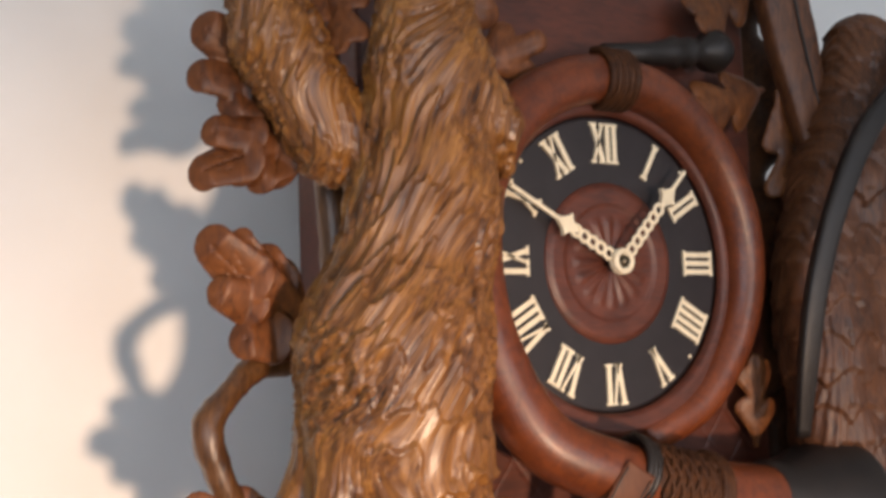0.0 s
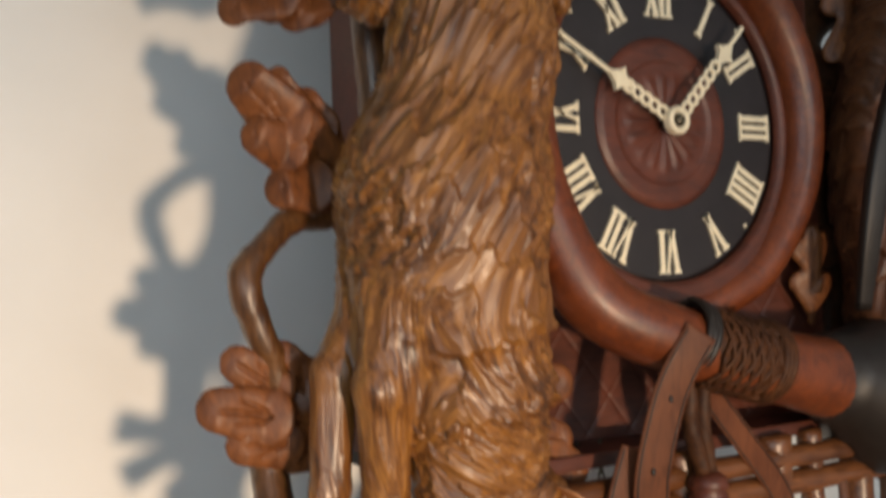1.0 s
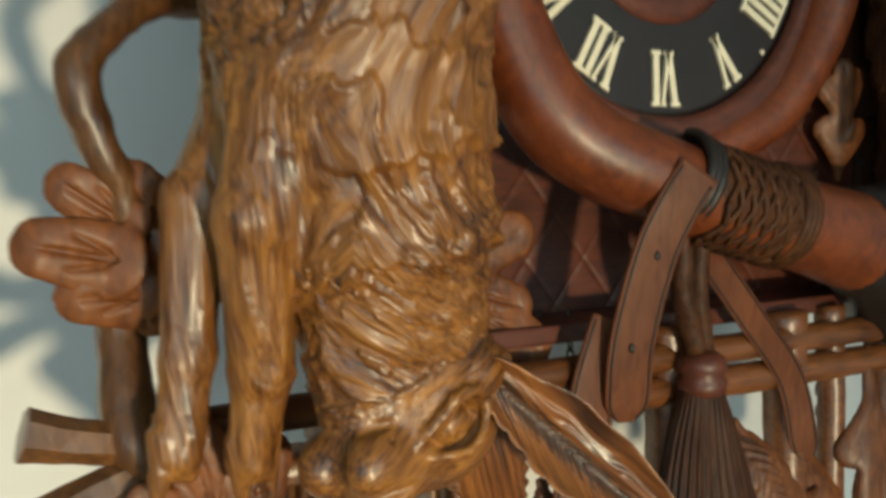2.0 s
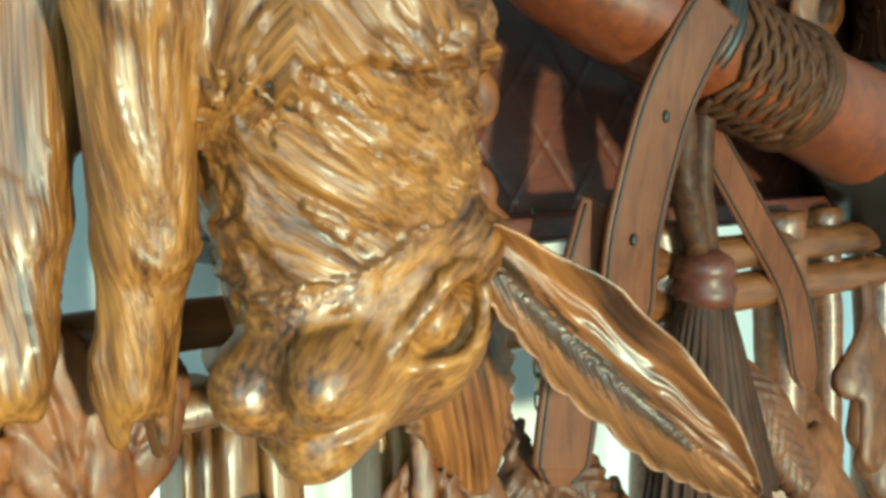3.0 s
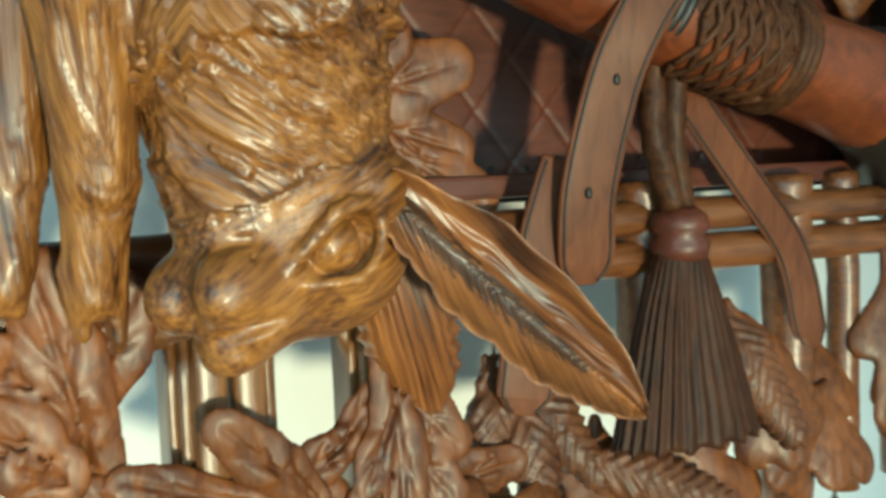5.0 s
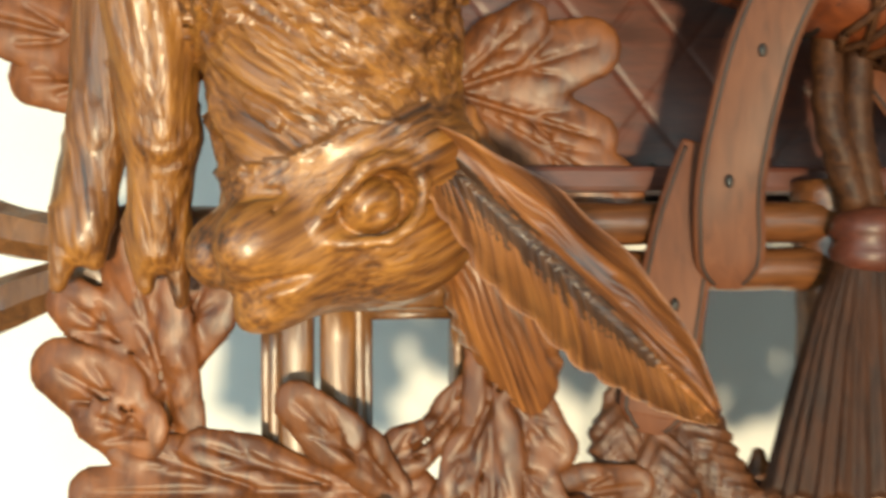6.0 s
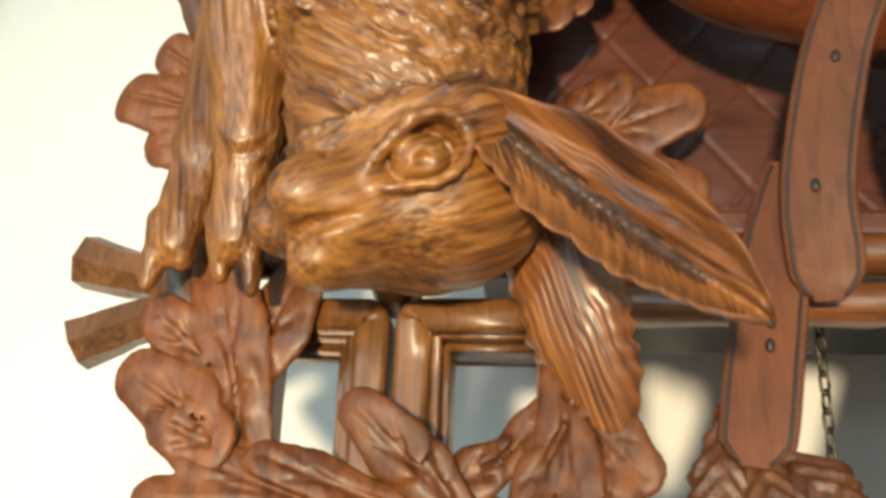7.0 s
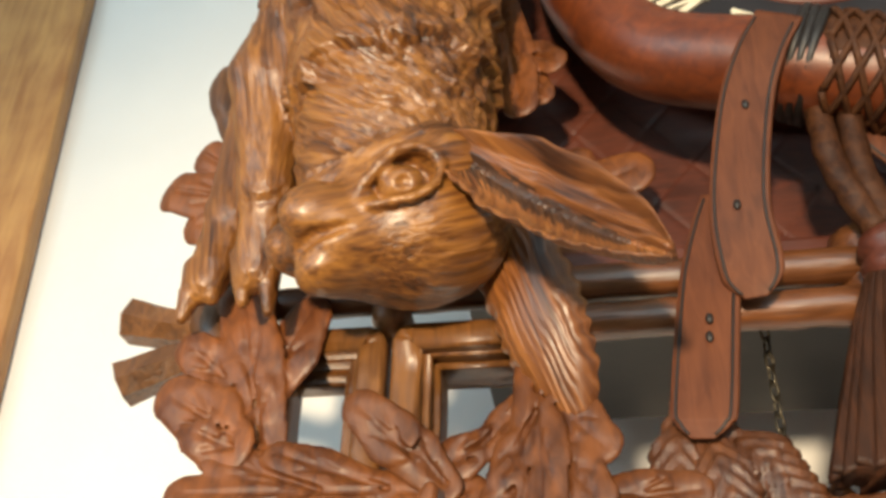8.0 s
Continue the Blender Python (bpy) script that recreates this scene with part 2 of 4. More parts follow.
def spline(pts, n):
    """A smooth line of n points through pts (rows of any width)."""
    p = np.array(pts, float)
    p = np.vstack([2 * p[0] - p[1], p, 2 * p[-1] - p[-2]])
    out = []
    for u in np.linspace(0, len(p) - 3 - 1e-6, n):
        i, t = int(u), u - int(u)
        a, b, c, d = p[i:i + 4]
        out.append(0.5 * (2 * b + (c - a) * t + (2 * a - 5 * b + 4 * c - d) * t * t + (3 * b - a - 3 * c + d) * t ** 3))
    return np.array(out)


def tube(name, pts, n=24, seg=14, flat=1.0, facing=(0, -1, 0), rough=0.0, taper_end=False, scale=200):
    """A round or flat tube along rows of x, y, z, radius. flat: thickness over width, measured along facing."""
    p = spline(pts, n)
    tan = np.gradient(p[:, :3], axis=0)
    tan /= np.linalg.norm(tan, axis=1)[:, None]
    verts, faces = [], []
    up = np.array(facing, float)
    for i in range(n):
        side = np.cross(tan[i], up)
        side /= np.linalg.norm(side) + 1e-9
        nrm = np.cross(side, tan[i])
        if flat == 1.0:
            up = nrm
        for j in range(seg):
            a = 2 * math.pi * j / seg
            c, s = math.cos(a), math.sin(a)
            if flat < 1:
                c, s = math.copysign(abs(c) ** 0.45, c), math.copysign(abs(s) ** 0.45, s)
            verts.append(p[i, :3] + p[i, 3] * (side * c + nrm * s * flat))
    verts = np.array(verts)
    if rough:
        mid = np.repeat(p[:, :3], seg, 0)
        k = vnoise(verts * scale) + 0.5 * vnoise(verts * scale * 2.7 + 5)
        verts = mid + (verts - mid) * (1 + rough * k)[:, None]
    faces = [(i * seg + j, i * seg + (j + 1) % seg, (i + 1) * seg + (j + 1) % seg, (i + 1) * seg + j) for i in range(n - 1) for j in range(seg)]
    faces += [tuple(range(seg))[::-1], tuple((n - 1) * seg + j for j in range(seg))]
    return mesh_of(name, verts, faces)


def lathe(name, a, b, profile, seg=32):
    """Turns rows of (share of the way from a to b, radius) round that axis."""
    a, b = np.array(a, float), np.array(b, float)
    d = b - a
    t = d / np.linalg.norm(d)
    s = np.cross(t, (0.0, 0.3, 1.0))
    s /= np.linalg.norm(s)
    w = np.cross(t, s)
    verts = [a + d * u + r * (s * math.cos(2 * math.pi * j / seg) + w * math.sin(2 * math.pi * j / seg)) for u, r in profile for j in range(seg)]
    k = len(profile)
    faces = [(i * seg + j, (i + 1) * seg + j, (i + 1) * seg + (j + 1) % seg, i * seg + (j + 1) % seg) for i in range(k - 1) for j in range(seg)]
    faces += [tuple(range(seg)), tuple((k - 1) * seg + j for j in range(seg))[::-1]]
    return mesh_of(name, verts, faces)


def block(x0, x1, y0, y1, z0, z1, bevel=0.0, bm=None):
    bm = bm or bmesh.new()
    r = bmesh.ops.create_cube(bm, size=1, matrix=Matrix.Translation(((x0 + x1) / 2, (y0 + y1) / 2, (z0 + z1) / 2)) @ Matrix.Diagonal((x1 - x0, y1 - y0, z1 - z0, 1)))
    if bevel:
        es = list({e for v in r["verts"] for e in v.link_edges})
        bmesh.ops.bevel(bm, geom=es, offset=bevel, segments=2, affect="EDGES", profile=0.6)
    return bm


def polar(name, radius, height, nr=40, na=144):
    """A disc facing -y whose relief is height(r, angle), in metres towards the viewer."""
    verts = [(0, -height(0, 0), 0)]
    for i in range(1, nr + 1):
        r = radius * i / nr
        for j in range(na):
            a = 2 * math.pi * j / na
            verts.append((r * math.sin(a), -height(r, a), r * math.cos(a)))
    faces = [(0, 1 + (j + 1) % na, 1 + j) for j in range(na)]
    for i in range(nr - 1):
        for j in range(na):
            a, b = 1 + i * na + j, 1 + i * na + (j + 1) % na
            faces.append((a, b, b + na, a + na))
    return mesh_of(name, verts, faces)


# ---- the room ----
def room():
    p = part("wall_north", block(-2.0, 2.0, WALL_Y, WALL_Y + 0.12, 0, 2.6), PAPER)
    tagged(p, "white painted plaster wall behind the clock", "wall", kind="structure")
    # opening made only for the window added behind the camera
    bm = block(-2.0, -0.3, -3.3, -3.2, 0, 2.6)
    block(1.3, 2.0, -3.3, -3.2, 0, 2.6, bm=bm)
    block(-0.3, 1.3, -3.3, -3.2, 0, 1.05, bm=bm)
    block(-0.3, 1.3, -3.3, -3.2, 2.45, 2.6, bm=bm)
    tagged(part("wall_south", bm, PAPER), "white painted plaster wall with an opening for an added window", "wall", kind="structure")
    p = part("wall_east", block(2.0, 2.1, -3.3, WALL_Y + 0.12, 0, 2.6), PAPER)
    tagged(p, "plain white painted plaster side wall", "wall", kind="structure")
    bm = block(-1.8, -1.7, -3.2, -2.8, 0, 2.6)
    block(-1.8, -1.7, -1.2, WALL_Y, 0, 2.6, bm=bm)
    block(-1.8, -1.7, -2.8, -1.2, 0, 1.05, bm=bm)
    block(-1.8, -1.7, -2.8, -1.2, 2.45, 2.6, bm=bm)
    tagged(part("wall_west", bm, PAPER), "white painted wall with a window opening", "wall", kind="structure")
    tagged(part("floor", block(-2.0, 2.1, -3.3, WALL_Y, -0.1, 0), FLOOR), "brown wooden plank floor", "floor", kind="structure")
    tagged(part("ceiling", block(-2.0, 2.1, -3.3, WALL_Y + 0.12, 2.6, 2.7), PAPER), "plain white ceiling", "ceiling", kind="structure")
    bm = block(-0.62, -0.389, WALL_Y - 0.012, WALL_Y - 0.0005, 0.6, 2.3, 0.003)
    bmesh.ops.rotate(bm, verts=bm.verts[:], cent=(-0.389, 0, 1.86), matrix=Matrix.Rotation(radians(-3.0), 3, "Y"))
    tagged(part("trim", bm, OAK), "light oak board upright against the wall", "trim", kind="structure")


room()


def window(name, centre, turn):
    """A two-light window, 1.6 m wide, its inner side towards local -y, set in an opening centred on centre."""
    w = tagged(new(name), "unseen white framed window with two clear panes", "window", kind="structure")
    w.matrix_world = pose(*centre, 0, 0, turn)
    for kind, box in (("window_sill", (-0.82, 0.82, -0.09, 0.05, -0.72, -0.69)), ("frame_head", (-0.80, 0.80, -0.02, 0.03, 0.65, 0.70)), ("frame_side", (-0.80, -0.75, -0.02, 0.03, -0.69, 0.65)), ("frame_side", (0.75, 0.80, -0.02, 0.03, -0.69, 0.65)), ("mullion", (-0.025, 0.025, -0.02, 0.03, -0.69, 0.65))):
        part(kind, block(*box, 0.004), PAPER, w)
    for x0, x1 in ((-0.75, -0.025), (0.025, 0.75)):
        ob = part("pane", block(x0, x1, 0.003, 0.007, -0.69, 0.65), GLASS, w)
        ob.visible_shadow = False


window("window_1", (-1.75, -2.0, 1.75), 90)
# this second window is made up, to go with the added fill lamp
window("added_window", (0.5, -3.25, 1.75), 180)

# ---- the clock ----
DZ = 1.70
clock = tagged(new("cuckoo_clock"), "carved dark wooden cuckoo clock with oak leaves on a white wall", "clock")


def case():
    body = block(-0.133, 0.133, 0.020, 0.092, 1.547, 1.96, 0.002)
    part("case_body", body, CASE, clock, "dark reddish brown wooden case")
    part("spacer", block(-0.06, 0.06, 0.092, WALL_Y, 1.62, 1.66, 0.002), CASE, clock)
    part("spacer", block(-0.06, 0.06, 0.092, WALL_Y, 1.88, 1.92, 0.002), CASE, clock)
    # front panel with shallow lattice grooves
    h = 0.0009
    nx, nz = int(0.262 / h), int(0.16 / h)
    X, Z = np.meshgrid(-0.131 + h * np.arange(nx), 1.549 + h * np.arange(nz), indexing="ij")
    y = np.full(X.shape, 0.0165)
    for sgn in (1, -1):
        d = np.abs(((X + sgn * Z * 0.8) / 0.027) % 1 - 0.5) * 0.027
        y += 0.0007 * np.clip(1 - d / 0.0011, 0, 1)
    y += 0.0003 * vnoise(np.stack([X.ravel() * 60, 0 * X.ravel(), Z.ravel() * 160], 1)).reshape(X.shape)
    i = np.arange(nx * nz).reshape(nx, nz)
    q = np.stack([i[:-1, :-1], i[1:, :-1], i[1:, 1:], i[:-1, 1:]], -1).reshape(-1, 4)
    part("front_panel", fast_mesh("front_panel", np.stack([X, y, Z], -1).reshape(-1, 3), q), CASE, clock, "brown panel with incised diamond lattice")


case()


def bars(bm, strokes, m):
    """Strokes of (x0, z0, x1, z1, width), each with small serifs."""
    for x0, z0, x1, z1, w in strokes:
        a, b = Vector((x0, 0, z0)), Vector((x1, 0, z1))
        d = b - a
        mid = (a + b) / 2
        ang = math.atan2(d.x, d.z)
        bmesh.ops.create_cube(bm, size=1, matrix=m @ Matrix.Translation(mid) @ Matrix.Rotation(ang, 4, "Y") @ Matrix.Diagonal((w, 0.0013, d.length, 1)))
        for e in (a, b):
            bmesh.ops.create_cube(bm, size=1, matrix=m @ Matrix.Translation(e) @ Matrix.Diagonal((w * 1.0 + 0.0018, 0.0012, 0.0016, 1)))


def numeral(text):
    bm, x = bmesh.new(), 0.0
    H, thick, thin = 0.0098, 0.0027, 0.0015
    out = []
    for ch in text:
        if ch == "I":
            out.append((x + 0.0014, -H, x + 0.0014, H, thick))
            x += 0.0046
        elif ch == "V":
            out += [(x + 0.0010, H, x + 0.0042, -H, thick), (x + 0.0074, H, x + 0.0044, -H, thin)]
            x += 0.0092
        else:
            out += [(x + 0.0012, H, x + 0.0072, -H, thick), (x + 0.0072, H, x + 0.0012, -H, thin)]
            x += 0.0092
    x -= 0.0014
    bars(bm, [(a - x / 2, b, c - x / 2, d, w) for a, b, c, d, w in out], Matrix.Identity(4))
    return bm


def dial():
    base = part("dial", polar("dial", 0.0785, lambda r, a: 0.0 if r < 0.0778 else -0.018), DIAL, clock, "black ring dial with cream Roman numerals")
    base.location.z = DZ

    def rose(r, a):
        if r > 0.0425:
            return -0.01
        k = 0.0022 * min(1, (0.0425 - r) / 0.004)
        if r < 0.031:
            k -= 0.0012 * min(1, (0.031 - r) / 0.002)
        if r < 0.025:
            k += 0.0011 * (0.5 + 0.5 * math.cos(16 * a)) * min(1, (0.025 - r) / 0.004) * min(1, r / 0.006)
        return k
    part("centre_disc", polar("centre_disc", 0.0428, rose, 44, 160), CASE, base, "turned brown wooden centre with carved rosette")
    prof = [(0.077, 0.001), (0.0775, 0.004), (0.080, 0.006), (0.083, 0.0045), (0.085, 0.006), (0.0885, 0.004), (0.0895, -0.018)]
    verts, seg = [], 96
    for r, h in prof:
        verts += [(r * math.sin(2 * math.pi * j / seg), -h, r * math.cos(2 * math.pi * j / seg)) for j in range(seg)]
    faces = [(i * seg + j, i * seg + (j + 1) % seg, (i + 1) * seg + (j + 1) % seg, (i + 1) * seg + j) for i in range(len(prof) - 1) for j in range(seg)]
    part("bezel", mesh_of("bezel", verts, faces), CASE, base, "turned reddish wooden bezel")
    for h, text in enumerate(("XII", "I", "II", "III", "IIII", "V", "VI", "VII", "VIII", "IX", "X", "XI")):
        a = math.radians(30 * h)
        ob = part("numeral", numeral(text), BONE, base)
        ob.matrix_basis = Matrix.Translation((0.0625 * math.sin(a), -0.0008, 0.0625 * math.cos(a))) @ Matrix.Rotation(a, 4, "Y")
    for a in (47, 133, 227, 313):
        bm = bmesh.new()
        bmesh.ops.create_uvsphere(bm, u_segments=8, v_segments=6, radius=0.0011)
        ob = part("nail", bm, BONE, base)
        ob.location = (0.0735 * math.sin(math.radians(a)), 0, 0.0735 * math.cos(math.radians(a)))

    def ring(bm, z, r, rx=1.0, t=0.0011):
        n, k = 20, 8
        vs = []
        for i in range(n):
            u = 2 * math.pi * i / n
            c = Vector((r * rx * math.sin(u), 0, z + r * math.cos(u)))
            o = Vector((math.sin(u), 0, math.cos(u)))
            vs.append([bm.verts.new(c + t * (o * math.cos(2 * math.pi * j / k) + Vector((0, 1, 0)) * math.sin(2 * math.pi * j / k))) for j in range(k)])
        for i in range(n):
            for j in range(k):
                bm.faces.new((vs[i][j], vs[(i + 1) % n][j], vs[(i + 1) % n][(j + 1) % k], vs[i][(j + 1) % k]))

    def hand(name, length, star, y, angle):
        bm = bmesh.new()
        ring(bm, 0, 0.0052, 1, 0.0017)
        z = 0.0085
        while z < star - 0.006:
            ring(bm, z, 0.0031, 0.85)
            z += 0.0058
        for w, z0, z1 in ((0.0062, star - 0.008, star + 0.008), (0.0085, star - 0.004, star + 0.004)):
            vs = [bm.verts.new((x, yy, zz)) for yy in (-0.0009 - w * 0.05, 0.0009 + w * 0.05) for x, zz in ((0, z0), (w * 0.75, (z0 + z1) / 2), (0, z1), (-w * 0.75, (z0 + z1) / 2))]
            bm.faces.new(vs[:4])
            bm.faces.new(vs[4:][::-1])
            for i in range(4):
                bm.faces.new((vs[i], vs[4 + i], vs[4 + (i + 1) % 4], vs[(i + 1) % 4]))
        block(-0.0011, 0.0011, -0.0008, 0.0008, star, length, 0.0004, bm)
        bmesh.ops.recalc_face_normals(bm, faces=bm.faces[:])
        ob = part(name, bm, BONE, base, "pierced cream bone clock hand")
        ob.matrix_basis = Matrix.Translation((0, y, 0)) @ Matrix.Rotation(math.radians(angle), 4, "Y")
    hand("minute_hand", 0.076, 0.038, -0.009, -61.5)
    hand("hour_hand", 0.067, 0.047, -0.0115, 43.5)
    part("hand_post", lathe("hand_post", (0, 0.0, 0), (0, -0.014, 0), [(0, 0.003), (0.9, 0.003), (1, 0.002)], 16), METAL, base)


dial()


# ---- rails and gate frames under the case ----
def arch(name, x0, x1, z0, z1, w, y0, y1, r):
    """A moulded strip of width w up one side, round two soft corners and down the other."""
    path = [(x0, z0, 1, 0)] + [(x0, z0 + (z1 - r - z0) * k / 6, 1, 0) for k in range(1, 6)]
    for cx, a0 in ((x0 + r, 180), (x1 - r, 90)):
        for k in range(9):
            a = radians(a0 - 90 * k / 8)
            path.append((cx + r * math.cos(a), z1 - r + r * math.sin(a), -math.cos(a), -math.sin(a)))
    path += [(x1, z0 + (z1 - r - z0) * k / 6, -1, 0) for k in range(5, -1, -1)]
    b = w * 0.18
    prof = [(0, y1), (0, y0 + b), (b * 0.3, y0 + b * 0.3), (b, y0), (w * 0.5, y0 - w * 0.04), (w - b, y0), (w - b * 0.3, y0 + b * 0.3), (w, y0 + b), (w, y1)]
    verts, faces, m = [], [], len(prof)
    for i, (x, z, nx, nz) in enumerate(path):
        wob = 0.00025 * math.sin(i * 1.7 + x0 * 90)
        for d, y in prof:
            verts.append((x + nx * d, y + wob, z + nz * d))
    for i in range(len(path) - 1):
        for j in range(m):
            a, c = i * m + j, i * m + (j + 1) % m
            faces.append((a, c, c + m, a + m))
    faces += [tuple(range(m))[::-1], tuple(range((len(path) - 1) * m, len(path) * m))]
    return mesh_of(name, verts, faces)


def rails():
    part("rail", tube("rail", [(-0.205, -0.017, 1.5325, 0.0052), (-0.1, -0.018, 1.5330, 0.0056), (0.0, -0.018, 1.5338, 0.0056), (0.1, -0.018, 1.534, 0.0056), (0.2, -0.018, 1.533, 0.0054)], 60, 16, rough=0.06), RAIL, clock, "rounded brown wooden upper rail")
    part("rail", tube("rail", [(-0.104, -0.017, 1.5205, 0.0056), (-0.05, -0.017, 1.5210, 0.0056), (0.0, -0.017, 1.5212, 0.0060), (0.1, -0.017, 1.521, 0.0060), (0.2, -0.017, 1.521, 0.0058)], 60, 16, rough=0.06), RAIL, clock, "rounded brown wooden lower rail")
    for x, r in ((-0.013, 0.0095), (0.050, 0.0095), (0.0775, 0.0062), (0.112, 0.009), (0.15, 0.009)):
        part("post", tube("post", [(x, -0.014, 1.545, r), (x + 0.001, -0.014, 1.50, r * 0.92), (x - 0.001, -0.014, 1.43, r)], 24, 16, rough=0.06), RAIL, clock)
    part("bracket", block(-0.13, 0.13, -0.012, 0.030, 1.542, 1.549, 0.0015), CASE, clock, "dark ledge under the case")
    # added board; its near-black colour paints in the shade below the case
    part("underside_shade_board", block(-0.131, 0.131, 0.004, 0.091, 1.5400, 1.5473, 0.001), DARK, clock, "added near-black board painting in the shade under the case")
    # two moulded frames side by side
    for x0, x1 in ((-0.1945, -0.1510), (-0.1495, -0.1015)):
        fr = part("gate_frame", arch("gate_frame", x0, x1, 1.452, 1.5205, 0.0088, -0.0235, -0.006, 0.0065), FRAME, clock, "golden brown moulded square frame")
        part("moulding", arch("moulding", x0 + 0.0086, x1 - 0.0086, 1.452, 1.5135, 0.0026, -0.0195, -0.005, 0.0022), FRAME, fr)
        part("moulding", arch("moulding", x0 + 0.0110, x1 - 0.0110, 1.452, 1.5112, 0.0024, -0.0150, -0.002, 0.0016), FRAME, fr)
    part("knob", lathe("knob", (-0.1508, -0.010, 1.5248), (-0.1508, -0.0265, 1.5248), [(0, 0.006), (0.6, 0.006), (0.85, 0.005), (1.0, 0.0025)], 20), TWIG, clock)


rails()


# ---- oak leaves ----
LEAF_SEED = [0]


def oak_leaf(base, tip, facing, width, pairs=2, curl=0.28, rib=True, parent=None, material=None, label="", h=0.0011):
    """A carved oak leaf with rounded lobes from base to tip, its upper side towards facing."""
    LEAF_SEED[0] += 1
    rnd = random.Random(LEAF_SEED[0])
    base, tip = np.array(base, float), np.array(tip, float)
    L = np.linalg.norm(tip - base)
    t = (tip - base) / L
    n = np.array(facing, float)
    n -= t * (n @ t)
    n /= np.linalg.norm(n)
    s = np.cross(n, t)
    f = ((0, 0, 1), 3.4)
    prims = [cone((L * 0.05, 0, 0), (L * 0.60, 0, 0), width * 0.16, width * 0.40, 0.003, f), cone((L * 0.5, 0, 0), (L - width * 0.36, 0, 0.0006), width * 0.36, width * 0.36, 0.0016, f)]
    for i in range(pairs):
        u = (0.24 + 0.40 * i / (pairs - 1)) if pairs > 1 else 0.42
        for sg in (1, -1):
            k = (1.0 - 0.16 * abs(i - 0.5 * pairs + 0.2)) * rnd.uniform(0.88, 1.10)
            r = min(width * 0.38, L * 0.16) * rnd.uniform(0.9, 1.1)
            end = (L * (u + 0.13) + rnd.uniform(-1, 1) * 0.025 * L, sg * (width * k - r), 0.0012 * rnd.uniform(-1, 0.6))
            prims.append(cone((L * (u - 0.10), 0, 0), end, width * 0.36, r, 0.0006, f))
            if rib:
                prims.append(cone((L * (u - 0.06), sg * width * 0.06, width * 0.13 + 0.0004), (end[0] + 0.4 * r, end[1] + sg * 0.4 * r, r * 0.29 + end[2]), 0.0012, 0.0006, 0.0006, None, True))
    if rib:
        prims.append(cone((L * 0.06, 0, width * 0.075), (L * 0.55, 0, width * 0.190), 0.0012, 0.0013, 0.0010, None, True))
        prims.append(cone((L * 0.55, 0, width * 0.190), (L * 0.93, 0, width * 0.115), 0.0013, 0.0007, 0.0010, None, True))
    prims.append(cone((-L * 0.06, 0, 0), (L * 0.25, 0, 0), 0.0022, 0.0016, 0.003))
    v, q = solid(prims, h)
    v[:, 2] += -curl * v[:, 1] ** 2 / width + 0.5 * curl * (v[:, 0] - L / 2) ** 2 / L * rnd.choice((1, -1))
    v[:, 2] += 0.0004 * vnoise(v * 90 + LEAF_SEED[0] * 7) + 0.0001 * vnoise(v * 500 + LEAF_SEED[0] * 3)
    w = base + v[:, :1] * t + v[:, 1:2] * s + v[:, 2:] * n
    return part("oak_leaf", fast_mesh("oak_leaf", w, q), material or LEAF, parent or clock, label)


def lobed_leaf(y, lobes, facing=(-0.2, -1, 0.05), tilt=0.0):
    """A carved leaf of rounded, swelling lobes, each from (x0, z0) to (x1, z1) with its half width; tilt brings the tips forward."""
    LEAF_SEED[0] += 1
    n = np.array(facing, float)
    n /= np.linalg.norm(n)
    prims, cuts = [], []
    for i, (x0, z0, x1, z1, r) in enumerate(lobes):
        a, b = np.array((x0, y + 0.0006 * (i % 3), z0)), np.array((x1, y - tilt + 0.0012 * (i % 2), z1))
        d = (b - a) / (np.linalg.norm(b - a) + 1e-9)
        m = a + (b - a) * 0.62
        prims += [cone(a, m, r * 0.90, r * 1.38, 0.0007, (n, 5.0)), cone(m, b, r * 1.38, r * 1.02, 0.0007, (n, 5.0))]
        lift = n * r * 1.3 / 5.0
        cuts += [cone(a + lift * 0.8, m + lift * 1.05, 0.0010, 0.0011, 0.0003, None, True), cone(m + lift * 1.05, b + d * r * 0.3 + lift * 0.8, 0.0011, 0.0006, 0.0003, None, True)]
        for sg in (1, -1):
            w = np.cross(n, d) * sg
            cuts.append(cone(a + (m - a) * 0.8 + lift, m + (b - m) * 0.5 + w * r * 0.7 + lift * 0.92, 0.0009, 0.0006, 0.0003, None, True))
    v, q = solid(prims + cuts, 0.0008, 1)
    nn = normals_of(v, q)
    v = v + nn * (0.00014 * vnoise(v * 110 + LEAF_SEED[0] * 7) + 0.00005 * vnoise(v * 420))[:, None]
    return part("oak_leaf", fast_mesh("oak_leaf", v, q), LEAF, clock)


